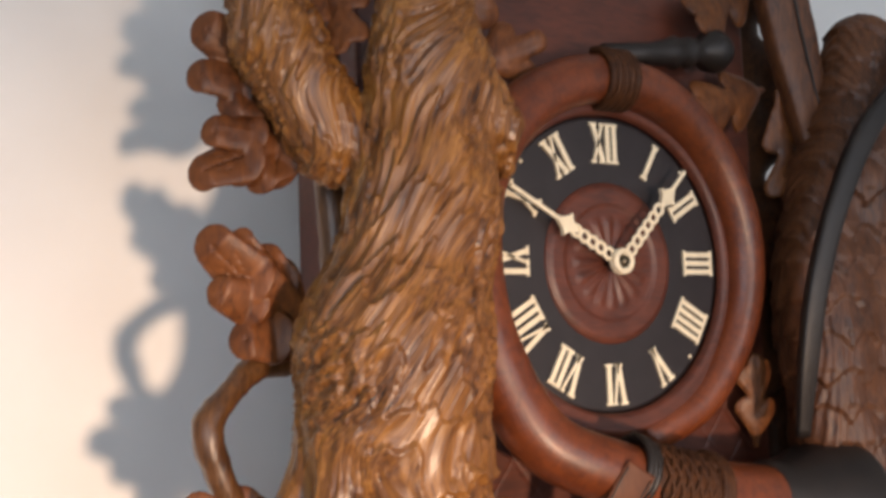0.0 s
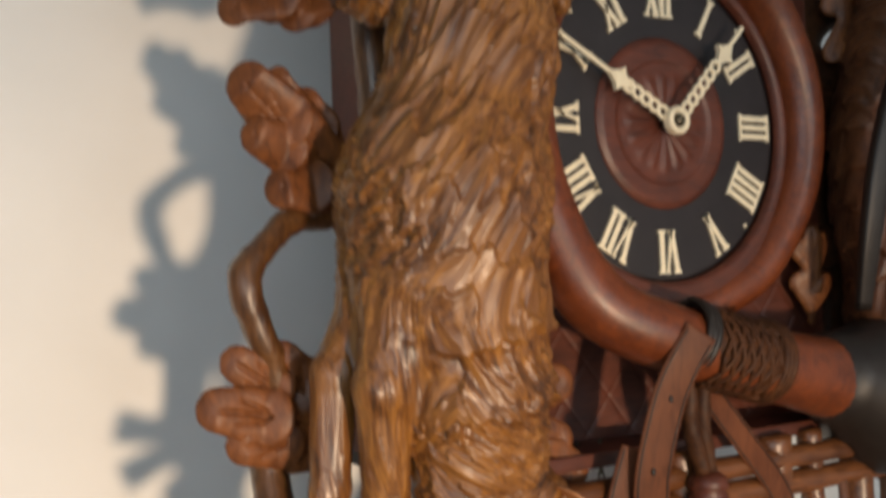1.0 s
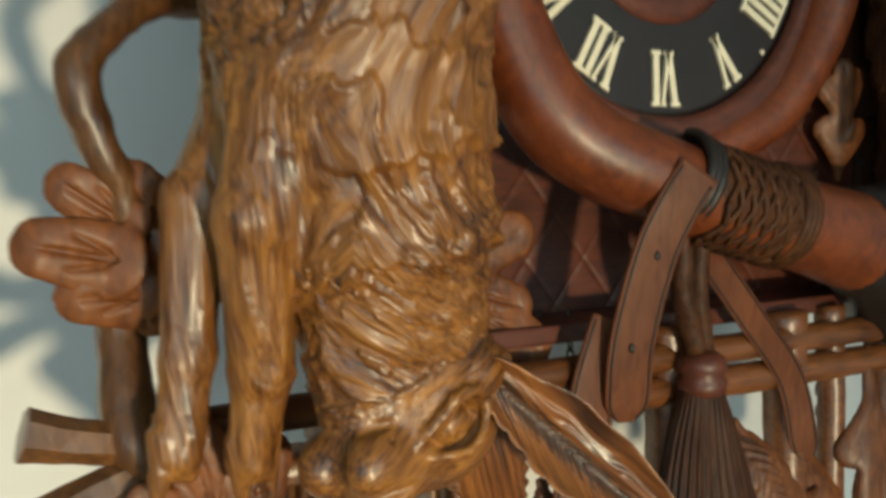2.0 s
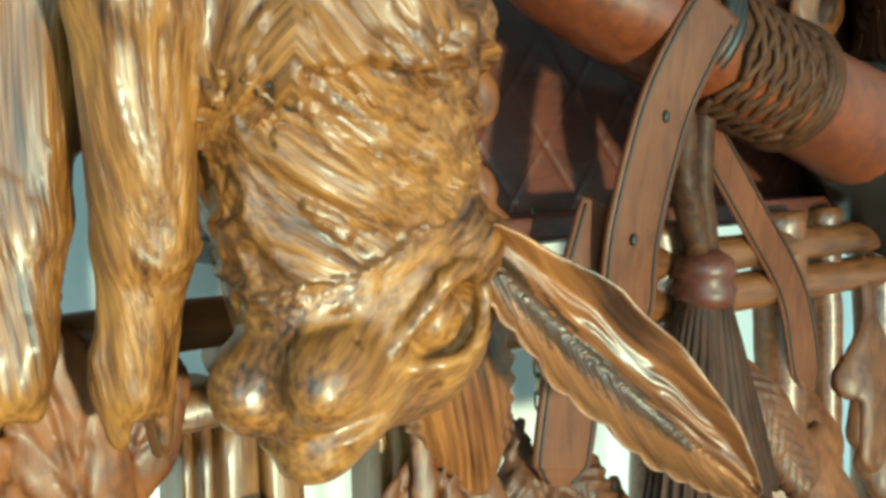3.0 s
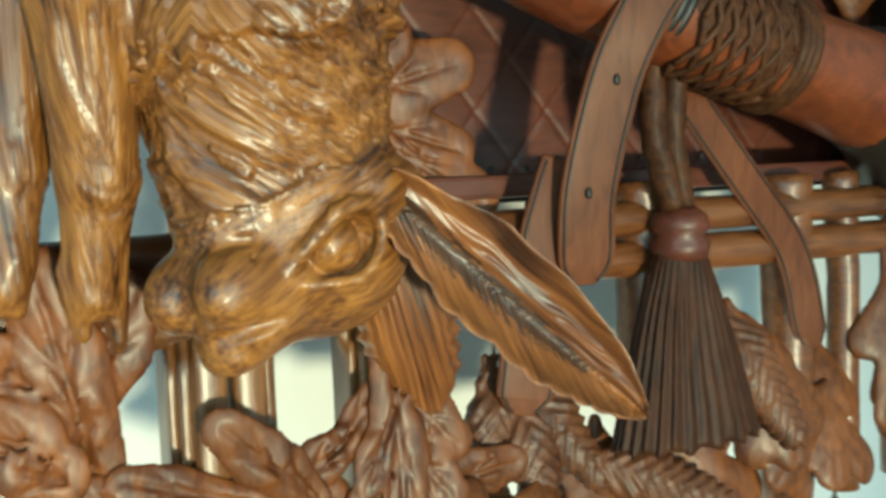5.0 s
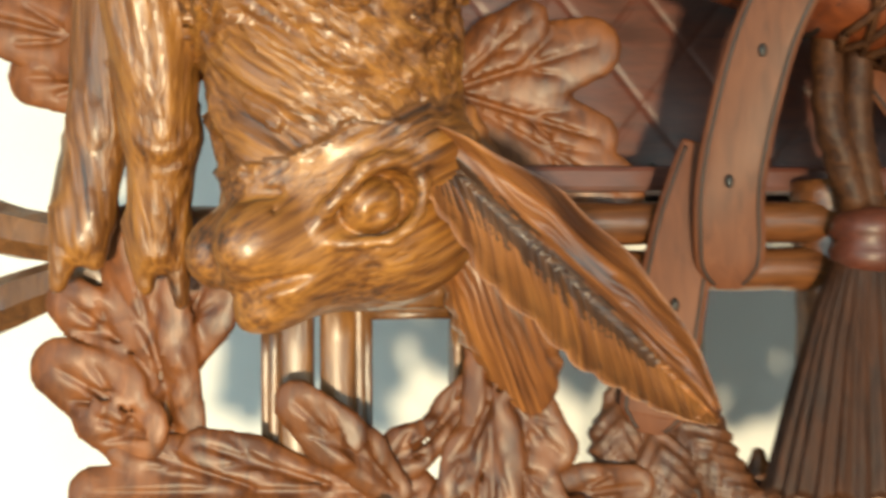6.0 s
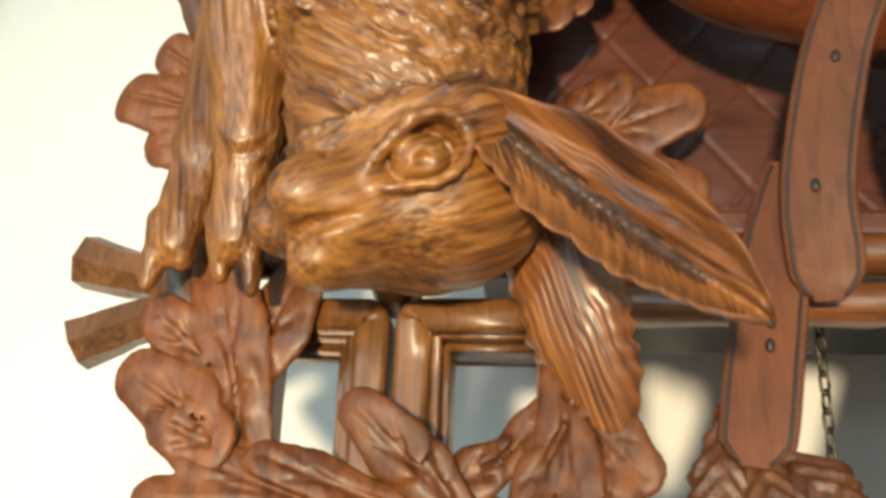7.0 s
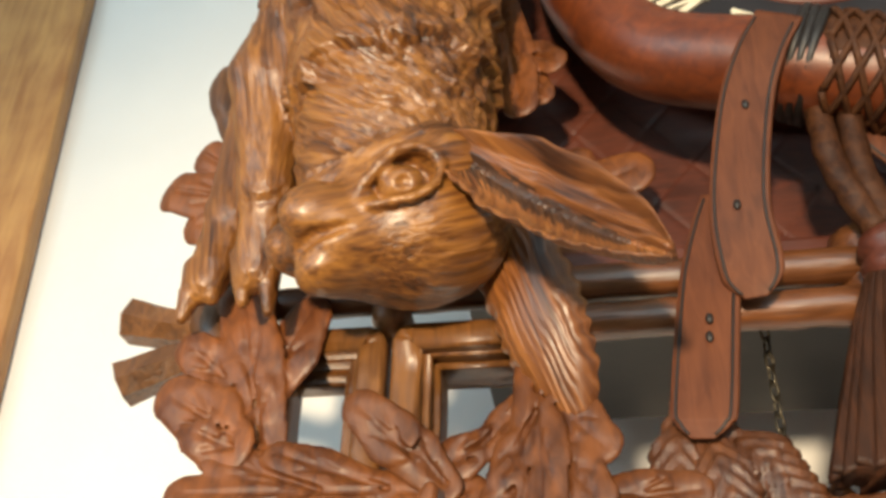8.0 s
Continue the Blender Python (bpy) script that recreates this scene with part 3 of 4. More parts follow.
def leaves():
    F = (-0.2, -1, 0)
    LF = (-0.75, -0.65, 0.1)
    # beside the body, on the wall side
    lobed_leaf(-0.004, [(-0.176, 1.672, -0.215, 1.704, 0.0092), (-0.180, 1.674, -0.203, 1.706, 0.0062), (-0.180, 1.674, -0.212, 1.685, 0.0074)], LF, 0.006)
    lobed_leaf(0.001, [(-0.176, 1.676, -0.188, 1.699, 0.0080)], LF)
    lobed_leaf(-0.002, [(-0.172, 1.667, -0.201, 1.666, 0.0086)], LF, 0.006)
    lobed_leaf(-0.002, [(-0.172, 1.752, -0.212, 1.752, 0.0070), (-0.174, 1.750, -0.216, 1.735, 0.0084), (-0.174, 1.750, -0.192, 1.735, 0.0088)], LF, 0.003)
    lobed_leaf(-0.002, [(-0.170, 1.776, -0.214, 1.794, 0.0090), (-0.172, 1.774, -0.217, 1.775, 0.0074), (-0.172, 1.772, -0.204, 1.765, 0.0078)], LF, 0.003)
    oak_leaf((-0.160, -0.020, 1.825), (-0.168, -0.034, 1.780), LF, 0.014, 2)
    oak_leaf((-0.150, -0.010, 1.830), (-0.185, -0.020, 1.800), LF, 0.016, 2)
    lobed_leaf(-0.010, [(-0.184, 1.574, -0.231, 1.585, 0.0084), (-0.188, 1.577, -0.223, 1.601, 0.0070), (-0.188, 1.577, -0.206, 1.600, 0.0085)], (-0.5, -0.85, 0.1), 0.002)
    lobed_leaf(-0.008, [(-0.186, 1.570, -0.221, 1.5705, 0.0074), (-0.186, 1.569, -0.202, 1.563, 0.0055)], (-0.4, -0.85, -0.1), 0.003)
    # low on the gate
    lobed_leaf(-0.022, [(-0.183, 1.478, -0.195, 1.530, 0.0080), (-0.188, 1.496, -0.1745, 1.5225, 0.0078), (-0.186, 1.484, -0.1865, 1.501, 0.0050), (-0.184, 1.482, -0.211, 1.4985, 0.0078), (-0.183, 1.479, -0.202, 1.487, 0.0070), (-0.189, 1.498, -0.2085, 1.5145, 0.0066)], F, 0.004)
    lobed_leaf(-0.026, [(-0.126, 1.467, -0.203, 1.469, 0.0066), (-0.166, 1.469, -0.196, 1.4795, 0.0052), (-0.148, 1.469, -0.178, 1.4795, 0.0050), (-0.146, 1.466, -0.186, 1.456, 0.0066), (-0.134, 1.466, -0.160, 1.453, 0.0066)], (0, -1, 0.2))
    lobed_leaf(-0.028, [(-0.132, 1.468, -0.1550, 1.4900, 0.0060), (-0.132, 1.469, -0.1435, 1.4835, 0.0046)], F, 0.003)
    lobed_leaf(-0.026, [(-0.140, 1.470, -0.122, 1.4805, 0.0052), (-0.126, 1.476, -0.1105, 1.494, 0.0040)], F)
    lobed_leaf(-0.027, [(-0.1085, 1.508, -0.107, 1.452, 0.0062), (-0.108, 1.495, -0.092, 1.4775, 0.0062), (-0.108, 1.482, -0.094, 1.463, 0.0062), (-0.108, 1.488, -0.117, 1.469, 0.0048), (-0.108, 1.474, -0.121, 1.456, 0.0058)], F, 0.004)
    lobed_leaf(-0.024, [(-0.102, 1.463, -0.070, 1.466, 0.0058), (-0.100, 1.460, -0.074, 1.452, 0.0066)], F)
    oak_leaf((-0.110, -0.033, 1.460), (-0.045, -0.030, 1.447), (0, -1, 0.3), 0.014, 2)
    oak_leaf((-0.150, -0.030, 1.462), (-0.200, -0.026, 1.440), F, 0.016, 2)
    oak_leaf((-0.135, -0.034, 1.462), (-0.150, -0.036, 1.425), F, 0.017, 2)
    # behind the neck and over the case
    lobed_leaf(-0.002, [(-0.112, 1.568, -0.070, 1.5425, 0.0085), (-0.112, 1.569, -0.076, 1.557, 0.0074), (-0.114, 1.570, -0.077, 1.581, 0.0088), (-0.114, 1.571, -0.094, 1.588, 0.0066)], F, 0.006)
    lobed_leaf(-0.010, [(-0.119, 1.672, -0.111, 1.606, 0.0068), (-0.118, 1.652, -0.126, 1.632, 0.0062), (-0.116, 1.640, -0.100, 1.624, 0.0060), (-0.114, 1.628, -0.104, 1.610, 0.0052)], F, 0.009)
    oak_leaf((-0.110, 0.004, 1.782), (-0.040, -0.006, 1.812), F, 0.018, 2)
    oak_leaf((-0.118, 0.004, 1.795), (-0.070, -0.006, 1.838), F, 0.018, 2)
    oak_leaf((0.132, 0.006, 1.806), (0.064, -0.004, 1.784), F, 0.021, 2)
    oak_leaf((0.125, 0.006, 1.870), (0.070, -0.002, 1.832), F, 0.020, 2)
    oak_leaf((0.110, 0.006, 1.600), (0.105, 0.0, 1.650), F, 0.016, 2)
    oak_leaf((0.140, 0.004, 1.800), (0.150, 0.0, 1.735), F, 0.018, 2)
    # on the right of the gate
    oak_leaf((0.094, -0.022, 1.522), (0.084, -0.030, 1.452), F, 0.019, 1)
    oak_leaf((0.060, -0.022, 1.470), (0.030, -0.026, 1.440), F, 0.018, 2)
    oak_leaf((0.026, -0.014, 1.500), (0.040, -0.030, 1.446), F, 0.021, 3)
    oak_leaf((0.066, -0.014, 1.484), (0.056, -0.030, 1.436), F, 0.021, 2)
    oak_leaf((0.000, -0.012, 1.472), (0.018, -0.022, 1.428), F, 0.021, 2)
    oak_leaf((-0.032, -0.012, 1.468), (-0.036, -0.024, 1.424), F, 0.019, 2)
    oak_leaf((0.102, -0.014, 1.484), (0.116, -0.030, 1.436), F, 0.020, 3)
    oak_leaf((0.130, -0.020, 1.500), (0.140, -0.030, 1.450), F, 0.018, 2)


leaves()


def twigs():
    T = lambda pts, n=36, **k: part("twig", tube("twig", pts, n, 9, rough=0.12, **k), TWIG, clock, "cut and curved brown oak twig")
    T([(-0.170, 0.006, 1.657, 0.0065), (-0.193, -0.001, 1.655, 0.0062), (-0.209, -0.009, 1.645, 0.0052), (-0.2195, -0.012, 1.6310, 0.0066), (-0.2145, -0.012, 1.612, 0.0054), (-0.207, -0.008, 1.595, 0.0058), (-0.208, -0.002, 1.560, 0.0070), (-0.208, -0.012, 1.530, 0.0085), (-0.198, -0.014, 1.515, 0.007)], 70)
    for rows in ([(-0.195, -0.012, 1.528, 0.0066), (-0.219, -0.011, 1.530, 0.0062), (-0.2375, -0.010, 1.5350, 0.0078)], [(-0.194, -0.013, 1.524, 0.0068), (-0.216, -0.013, 1.5180, 0.0062), (-0.2350, -0.013, 1.5105, 0.0074)]):
        me = tube("twig", rows, 9, 7, rough=0.10)
        me.polygons.foreach_set("use_smooth", [False] * len(me.polygons))
        part("twig", me, TWIG, clock, "sawn-off faceted brown twig end")
    T([(-0.150, 0.006, 1.62, 0.007), (-0.152, 0.008, 1.70, 0.008), (-0.156, 0.008, 1.78, 0.008), (-0.158, 0.008, 1.85, 0.009)])


twigs()


# ---- the carved hare, hung by its hind legs ----
def hare():
    F = np.array((-0.80, -0.50, -0.33))
    F /= np.linalg.norm(F)
    S = np.array((0.45, -0.86, 0.10))
    S -= F * (S @ F)
    S /= np.linalg.norm(S)
    U = np.cross(S, F)
    if U[2] < 0:
        U = -U
    C = np.array((-0.1425, -0.0475, 1.5405))
    A = np.stack([F, S, U])

    def at(f, s, u):
        return C + f * F + s * S + u * U
    body = [
        cone((-0.134, -0.044, 1.88), (-0.133, -0.044, 1.775), 0.017, 0.022, 0.012),
        cone((-0.133, -0.044, 1.775), (-0.136, -0.044, 1.715), 0.0235, 0.029, 0.012),
        cone((-0.136, -0.044, 1.72), (-0.152, -0.044, 1.660), 0.028, 0.037, 0.014),
        cone((-0.153, -0.044, 1.660), (-0.155, -0.045, 1.628), 0.0385, 0.0375, 0.010),
        cone((-0.155, -0.045, 1.63), (-0.152, -0.046, 1.610), 0.0362, 0.0345, 0.003),
        cone((-0.151, -0.046, 1.603), (-0.150, -0.047, 1.588), 0.0320, 0.0322, 0.0018),
        cone((-0.149, -0.047, 1.580), (-0.142, -0.047, 1.560), 0.0255, 0.0180, 0.0018),
        # second hind leg and the hock
        cone((-0.206, -0.018, 1.87), (-0.190, -0.018, 1.790), 0.014, 0.017, 0.008),
        cone((-0.189, -0.018, 1.788), (-0.166, -0.024, 1.746), 0.019, 0.018, 0.006),
        cone((-0.120, -0.048, 1.775), (-0.103, -0.050, 1.752), 0.015, 0.012, 0.005),
        cone((-0.103, -0.050, 1.752), (-0.098, -0.048, 1.737), 0.010, 0.006, 0.003),
        # forelegs
        cone((-0.168, -0.050, 1.655), (-0.1875, -0.056, 1.592), 0.013, 0.0100, 0.006),
        cone((-0.1875, -0.056, 1.592), (-0.1835, -0.048, 1.552), 0.0098, 0.0084, 0.003),
        cone((-0.1835, -0.048, 1.552), (-0.1855, -0.0435, 1.528), 0.0082, 0.0070, 0.003, ((0.3, 1, 0), 1.2)),
        cone((-0.1820, -0.0440, 1.533), (-0.1808, -0.0425, 1.5150), 0.0048, 0.0020, 0.0009),
        cone((-0.1885, -0.0440, 1.533), (-0.1880, -0.0430, 1.5185), 0.0048, 0.0020, 0.0009),
        cone((-0.166, -0.036, 1.650), (-0.1955, -0.035, 1.596), 0.011, 0.0085, 0.006),
        cone((-0.196, -0.035, 1.597), (-0.1995, -0.035, 1.555), 0.0085, 0.0074, 0.003),
        cone((-0.1995, -0.035, 1.555), (-0.2035, -0.036, 1.530), 0.0072, 0.0064, 0.003, ((0.3, 1, 0), 1.2)),
        cone((-0.2005, -0.037, 1.535), (-0.2005, -0.037, 1.5240), 0.0046, 0.0020, 0.0009),
        cone((-0.2065, -0.036, 1.535), (-0.2090, -0.036, 1.5185), 0.0046, 0.0020, 0.0009),
    ]
    head = [
        cone((-0.146, -0.047, 1.585), at(-0.004, 0, 0.004), 0.0290, 0.0235, 0.006),
        cone((-0.152, -0.049, 1.582), at(0.0130, 0, 0.0110), 0.0270, 0.0150, 0.005),
        egg(at(-0.004, 0, -0.001), (0.025, 0.0245, 0.0245), A, 0.008),
        cone(at(0.004, 0, -0.007), at(0.0220, 0, -0.0075), 0.0190, 0.0155, 0.006),
        egg(at(-0.004, 0.006, -0.012), (0.020, 0.0165, 0.0160), A, 0.006),
        egg(at(0.0280, 0.0072, -0.0035), (0.0118, 0.0078, 0.0092), A, 0.0014),
        egg(at(0.0280, -0.0072, -0.0035), (0.0118, 0.0078, 0.0092), A, 0.0014),
        egg(at(0.0280, 0.0, -0.0175), (0.0090, 0.0080, 0.0056), A, 0.0014),
        cone(at(0.0390, 0.000, -0.0125), at(0.033, 0.0090, -0.0120), 0.0021, 0.0019, 0.0010, None, True),
        cone(at(0.0330, 0.009, -0.0120), at(0.022, 0.0165, -0.0135), 0.0019, 0.0008, 0.0010, None, True),
        cone(at(0.0330, -0.009, -0.0120), at(0.022, -0.0165, -0.0135), 0.0019, 0.0008, 0.0010, None, True),
        cone(at(0.0380, 0, 0.009), at(0.0400, 0, -0.012), 0.0028, 0.0030, 0.0012, None, True),
        cone(at(0.0390, 0.000, -0.0125), at(0.033, -0.0090, -0.0120), 0.0021, 0.0019, 0.0010, None, True),
        cone(at(0.0300, 0.0120, -0.0005), at(0.0230, 0.0135, 0.0040), 0.0010, 0.0005, 0.0008, None, True),
        cone(at(0.0300, 0.0075, 0.0062), at(0.024, 0.011, 0.0045), 0.0012, 0.0010, 0.0020, None, True),
        # eye: socket, ball, pupil, lids, brow
        egg(at(0.0112, 0.0252, -0.0045), (0.0110, 0.0100, 0.0078), A, 0.0010, True),
        egg(at(0.0086, 0.0172, -0.0042), (0.0068, 0.0070, 0.0062), A, 0.0003),
        egg(at(0.0108, 0.0240, -0.0066), (0.0024, 0.0026, 0.0024), A, 0.0003, True),
        cone(at(-0.0050, 0.0235, 0.0030), at(-0.0140, 0.0240, 0.0010), 0.0060, 0.0050, 0.005),
    ]
    # lids as a ring of short ridges
    ring = []
    for i in range(17):
        a = 2 * math.pi * i / 16
        f = 0.0102 + 0.0104 * math.cos(a) * (1 + 0.10 * (math.cos(a) > 0.5))
        u = -0.0045 + 0.0078 * math.sin(a) * (1 if math.cos(a) < 0.2 else 1 - 0.45 * math.cos(a))
        ring.append((at(f, 0.0262 - 26 * f * f + 0.0004 * math.sin(a), u - 0.0015 * math.cos(a)), 0.0013 + 0.0005 * max(0, math.sin(a))))
    for (a, ra), (b, rb) in zip(ring, ring[1:]):
        head.append(cone(a, b, ra, rb, 0.0013))
    grown, flow, cuts = [], [], []
    for k, prims in enumerate((body, head)):
        v, q = solid(prims, 0.00105 if k == 0 else 0.00080, 2)
        n = normals_of(v, q)
        # tufts: overlapping locks that run down the body, calmer on muzzle and legs
        rel = v - C
        muzzle = np.clip((rel @ F - 0.000) / 0.015, 0, 1) * np.clip((0.010 - rel @ U) / 0.006, 0, 1) if k else np.zeros(len(v))
        near_eye = np.exp(-(((v - at(0.0105, 0.022, -0.0045)) / 0.0105) ** 2).sum(1))
        legs = np.clip((-0.168 - v[:, 0]) / 0.009, 0, 1) * np.clip((1.640 - v[:, 2]) / 0.034, 0, 1) * (k == 0)
        warp = np.stack([vnoise(v * 30), vnoise(v * 30 + 9), vnoise(v * 30 + 19)], 1)
        p = v + 0.0025 * warp
        slant = p.copy()
        rise = p[:, 2] - 1.616
        lean = legs * 0.1 * rise + (1 - legs) * (-0.80 * np.sqrt(rise ** 2 + 0.010 ** 2) + 0.25 * rise * vnoise(v * 22 + 40))
        slant[:, 0] += lean
        slant[:, 1] -= 0.25 * (1 - legs) * lean
        along = p[:, 2].copy()
        if k:
            D = F + np.array((0, 0, -0.15))
            D /= np.linalg.norm(D)
            E1 = np.cross(D, (0, 0, 1.0))
            E1 /= np.linalg.norm(E1)
            on = (rel @ U) < 0.012 + 0.002 * vnoise(v * 160)
            turned = (p - C) @ np.stack([E1, np.cross(D, E1), -D], 1)
            slant[on], along[on] = turned[on], turned[on][:, 2]
        lock = vnoise(slant * np.array((120, 120, 20)))
        tip = vnoise(slant * np.array((260, 260, 14)) + 11)
        saw = (along / 0.030 + 1.15 * lock + 0.35 * tip + 0.3 * warp[:, 0]) % 1.0
        ridge = 0.55 - np.abs(vnoise(slant * np.array((210, 210, 15) if k else (190, 190, 26)) + 3)) * 1.7
        strand = 0.5 - np.abs(vnoise(slant * np.array((430, 430, 20)))) * 1.5
        face = 0.10 + 0.90 * np.clip((rel @ U - 0.006) / 0.008, 0, 1) if k else 1.0
        amp = (0.0014 + 0.0007 * (k == 0) - 0.0017 * legs * (k == 0)) * (1 - muzzle) * (1 - near_eye) * face
        fine = (0.0007 if k == 0 else 0.0005) * strand + (0.0012 if k else 0.0010) * ridge * (face if k else 1)
        d = amp * (saw ** 1.8 - 0.35) * 1.1 + (1 - 0.40 * legs) * fine * (1 - 0.80 * muzzle) * (1 - near_eye)
        # two ragged collars of longer fur round the neck
        for zc in (1.607, 1.580):
            hgt = v[:, 2] - zc - 0.0045 * tip - 0.20 * (v[:, 0] + 0.150)
            d += 0.0034 * np.clip(1 - hgt / 0.020, 0, 1) * (hgt > 0) * (1 - legs) * face
        grown.append((v + n * d[:, None], q))
        cuts.append((1 - 0.85 * muzzle * np.clip((rel @ F - 0.012) / 0.012, 0, 1)) * (1 - 0.9 * near_eye) * (1 - 0.1 * legs))
        flow.append(slant)
    v = np.concatenate([g[0] for g in grown])
    q = np.concatenate([grown[0][1], grown[1][1] + len(grown[0][0])])

    # ears: long hollow shells with ribbed insides
    def ear(base, tip, facing, width, hollow, twist, n_u=190, n_v=52, bend=0.0, inside=False):
        base, tip = np.array(base, float), np.array(tip, float)
        L = np.linalg.norm(tip - base)
        t = (tip - base) / L
        nn = np.array(facing, float)
        nn -= t * (nn @ t)
        nn /= np.linalg.norm(nn)
        s = np.cross(nn, t)
        out, lines = [], []

        def hair(u, x, w):
            if not inside or x > 0.15:
                return x * w / 0.0021 + 0.8 * math.sin(5 * u) + 0.3 * math.sin(23 * u + 4 * x)
            return (u * L - abs(x - 0.05) * w * 1.7) / 0.0027 + 0.7 * math.sin(9 * u + 3 * x) + 0.45 * math.sin(31 * u + 5 * x)

        def half_width(u):
            w = width * ((0.30 + 0.70 * min(1.0, u / 0.36) ** 0.8) * (1 - max(0.0, (u - 0.5) / 0.5) ** 2.6) + 0.15)
            return w * 0.7 if u > 0.985 else w
        for side in (1, -1):
            for i in range(n_u):
                u = i / (n_u - 1)
                w = half_width(u)
                for j in range(n_v):
                    x = 2 * j / (n_v - 1) - 1
                    th = 0.0022 * (1 - abs(x) ** 6) * (1 if u < 0.96 else 0.6)
                    depth = hollow * (abs(x) ** 2.4 - 0.55) * w
                    edge = 1 + 0.03 * math.sin(u * 23 + x)
                    if inside:
                        edge *= 1.22 - 0.2 * u if x > 0 else 0.98 + 0.10 * abs(math.sin(u * 38 + 2 * math.sin(7 * u))) * abs(x) ** 4
                        th += 0.0011 * math.exp(-((abs(x) - 0.90) / 0.09) ** 2) * (1 - u * 0.6)
                    else:
                        edge += 0.05 * math.sin(u * 75 + 3 * math.sin(9 * u)) * abs(x) ** 3
                    rib = 0.0
                    if side == 1:
                        ph = hair(u, x, w)
                        rib = (0.00026 if inside else 0.00012) * (1 + 0.8 * math.sin(17 * u + 4 * x)) * math.sin(2 * math.pi * ph) * (1 - abs(x) ** 6)
                        if inside:
                            rib += 0.0013 * math.exp(-((x - 0.36) / 0.13) ** 2) * min(1, 4 * u * (1 - u)) - 0.0012 * math.exp(-((x - 0.05) / 0.20) ** 2) - 0.0009 * math.exp(-((x - 0.66) / 0.10) ** 2)
                    lines.append((1.2 * x * w, 0.3 + 0.002 * side, u * L) if not inside or x > 0.15 else (1.5 * (u * L - abs(x) * w * 1.7), 0.3 + 0.002 * side, x * 0.03))
                    out.append(base + t * (u * L) + s * (x * w * edge) + nn * (depth + side * th + rib + bend * math.sin(math.pi * u) + twist * x * w * (u - 0.3)))
        k = n_u * n_v
        f, deep = [], []
        for i in range(n_u - 1):
            u = i / (n_u - 1)
            for j in range(n_v - 1):
                a = i * n_v + j
                x = (2 * j + 1) / (n_v - 1) - 1
                f.append((a, a + n_v, a + n_v + 1, a + 1))
                f.append((k + a, k + a + 1, k + a + n_v + 1, k + a + n_v))
                # darker wood down the middle of the inner side, feathered along the ribs
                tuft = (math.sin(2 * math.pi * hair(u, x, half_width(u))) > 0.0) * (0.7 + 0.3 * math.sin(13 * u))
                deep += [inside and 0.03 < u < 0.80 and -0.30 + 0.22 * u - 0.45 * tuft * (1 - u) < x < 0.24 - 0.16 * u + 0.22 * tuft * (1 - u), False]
            for j in (0, n_v - 1):
                a = i * n_v + j
                quad = (a, a + n_v, k + a + n_v, k + a)
                f.append(quad if j else quad[::-1])
                deep.append(False)
        for i in (0, n_u - 1):
            for j in range(n_v - 1):
                a = i * n_v + j
                quad = (a, a + 1, k + a + 1, k + a)
                f.append(quad if i == 0 else quad[::-1])
                deep.append(False)
        return np.array(out), np.array(f), np.array(lines), np.array(deep)
    slots = [np.zeros(len(q), np.int32)]
    for e in (ear((-0.1275, -0.0660, 1.5480), (-0.0735, -0.0905, 1.4930), (-0.35, -1, 0.15), 0.0094, 1.10, -0.2, bend=-0.002, inside=True),
              ear((-0.119, -0.036, 1.560), (-0.0948, -0.026, 1.4835), (-0.5, -1, 0.0), 0.0120, -0.35, 0.1, bend=0.006)):
        q = np.concatenate([q, e[1] + len(v)])
        v = np.concatenate([v, e[0]])
        flow.append(e[2])
        cuts.append(np.full(len(e[0]), 0.8))
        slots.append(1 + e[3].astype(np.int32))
    me = fast_mesh("carved_hare", v, q)
    me.attributes.new("flow", "FLOAT_VECTOR", "POINT").data.foreach_set("vector", np.concatenate(flow).astype(np.float32).ravel())
    me.attributes.new("cut", "FLOAT", "POINT").data.foreach_set("value", np.concatenate(cuts).astype(np.float32))
    ob = part("carved_hare", me, FUR)
    me.materials.append(EAR)
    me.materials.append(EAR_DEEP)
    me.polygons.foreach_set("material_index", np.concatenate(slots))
    tagged(ob, "golden brown carved wooden hare hanging head down on the clock", "carving")


hare()


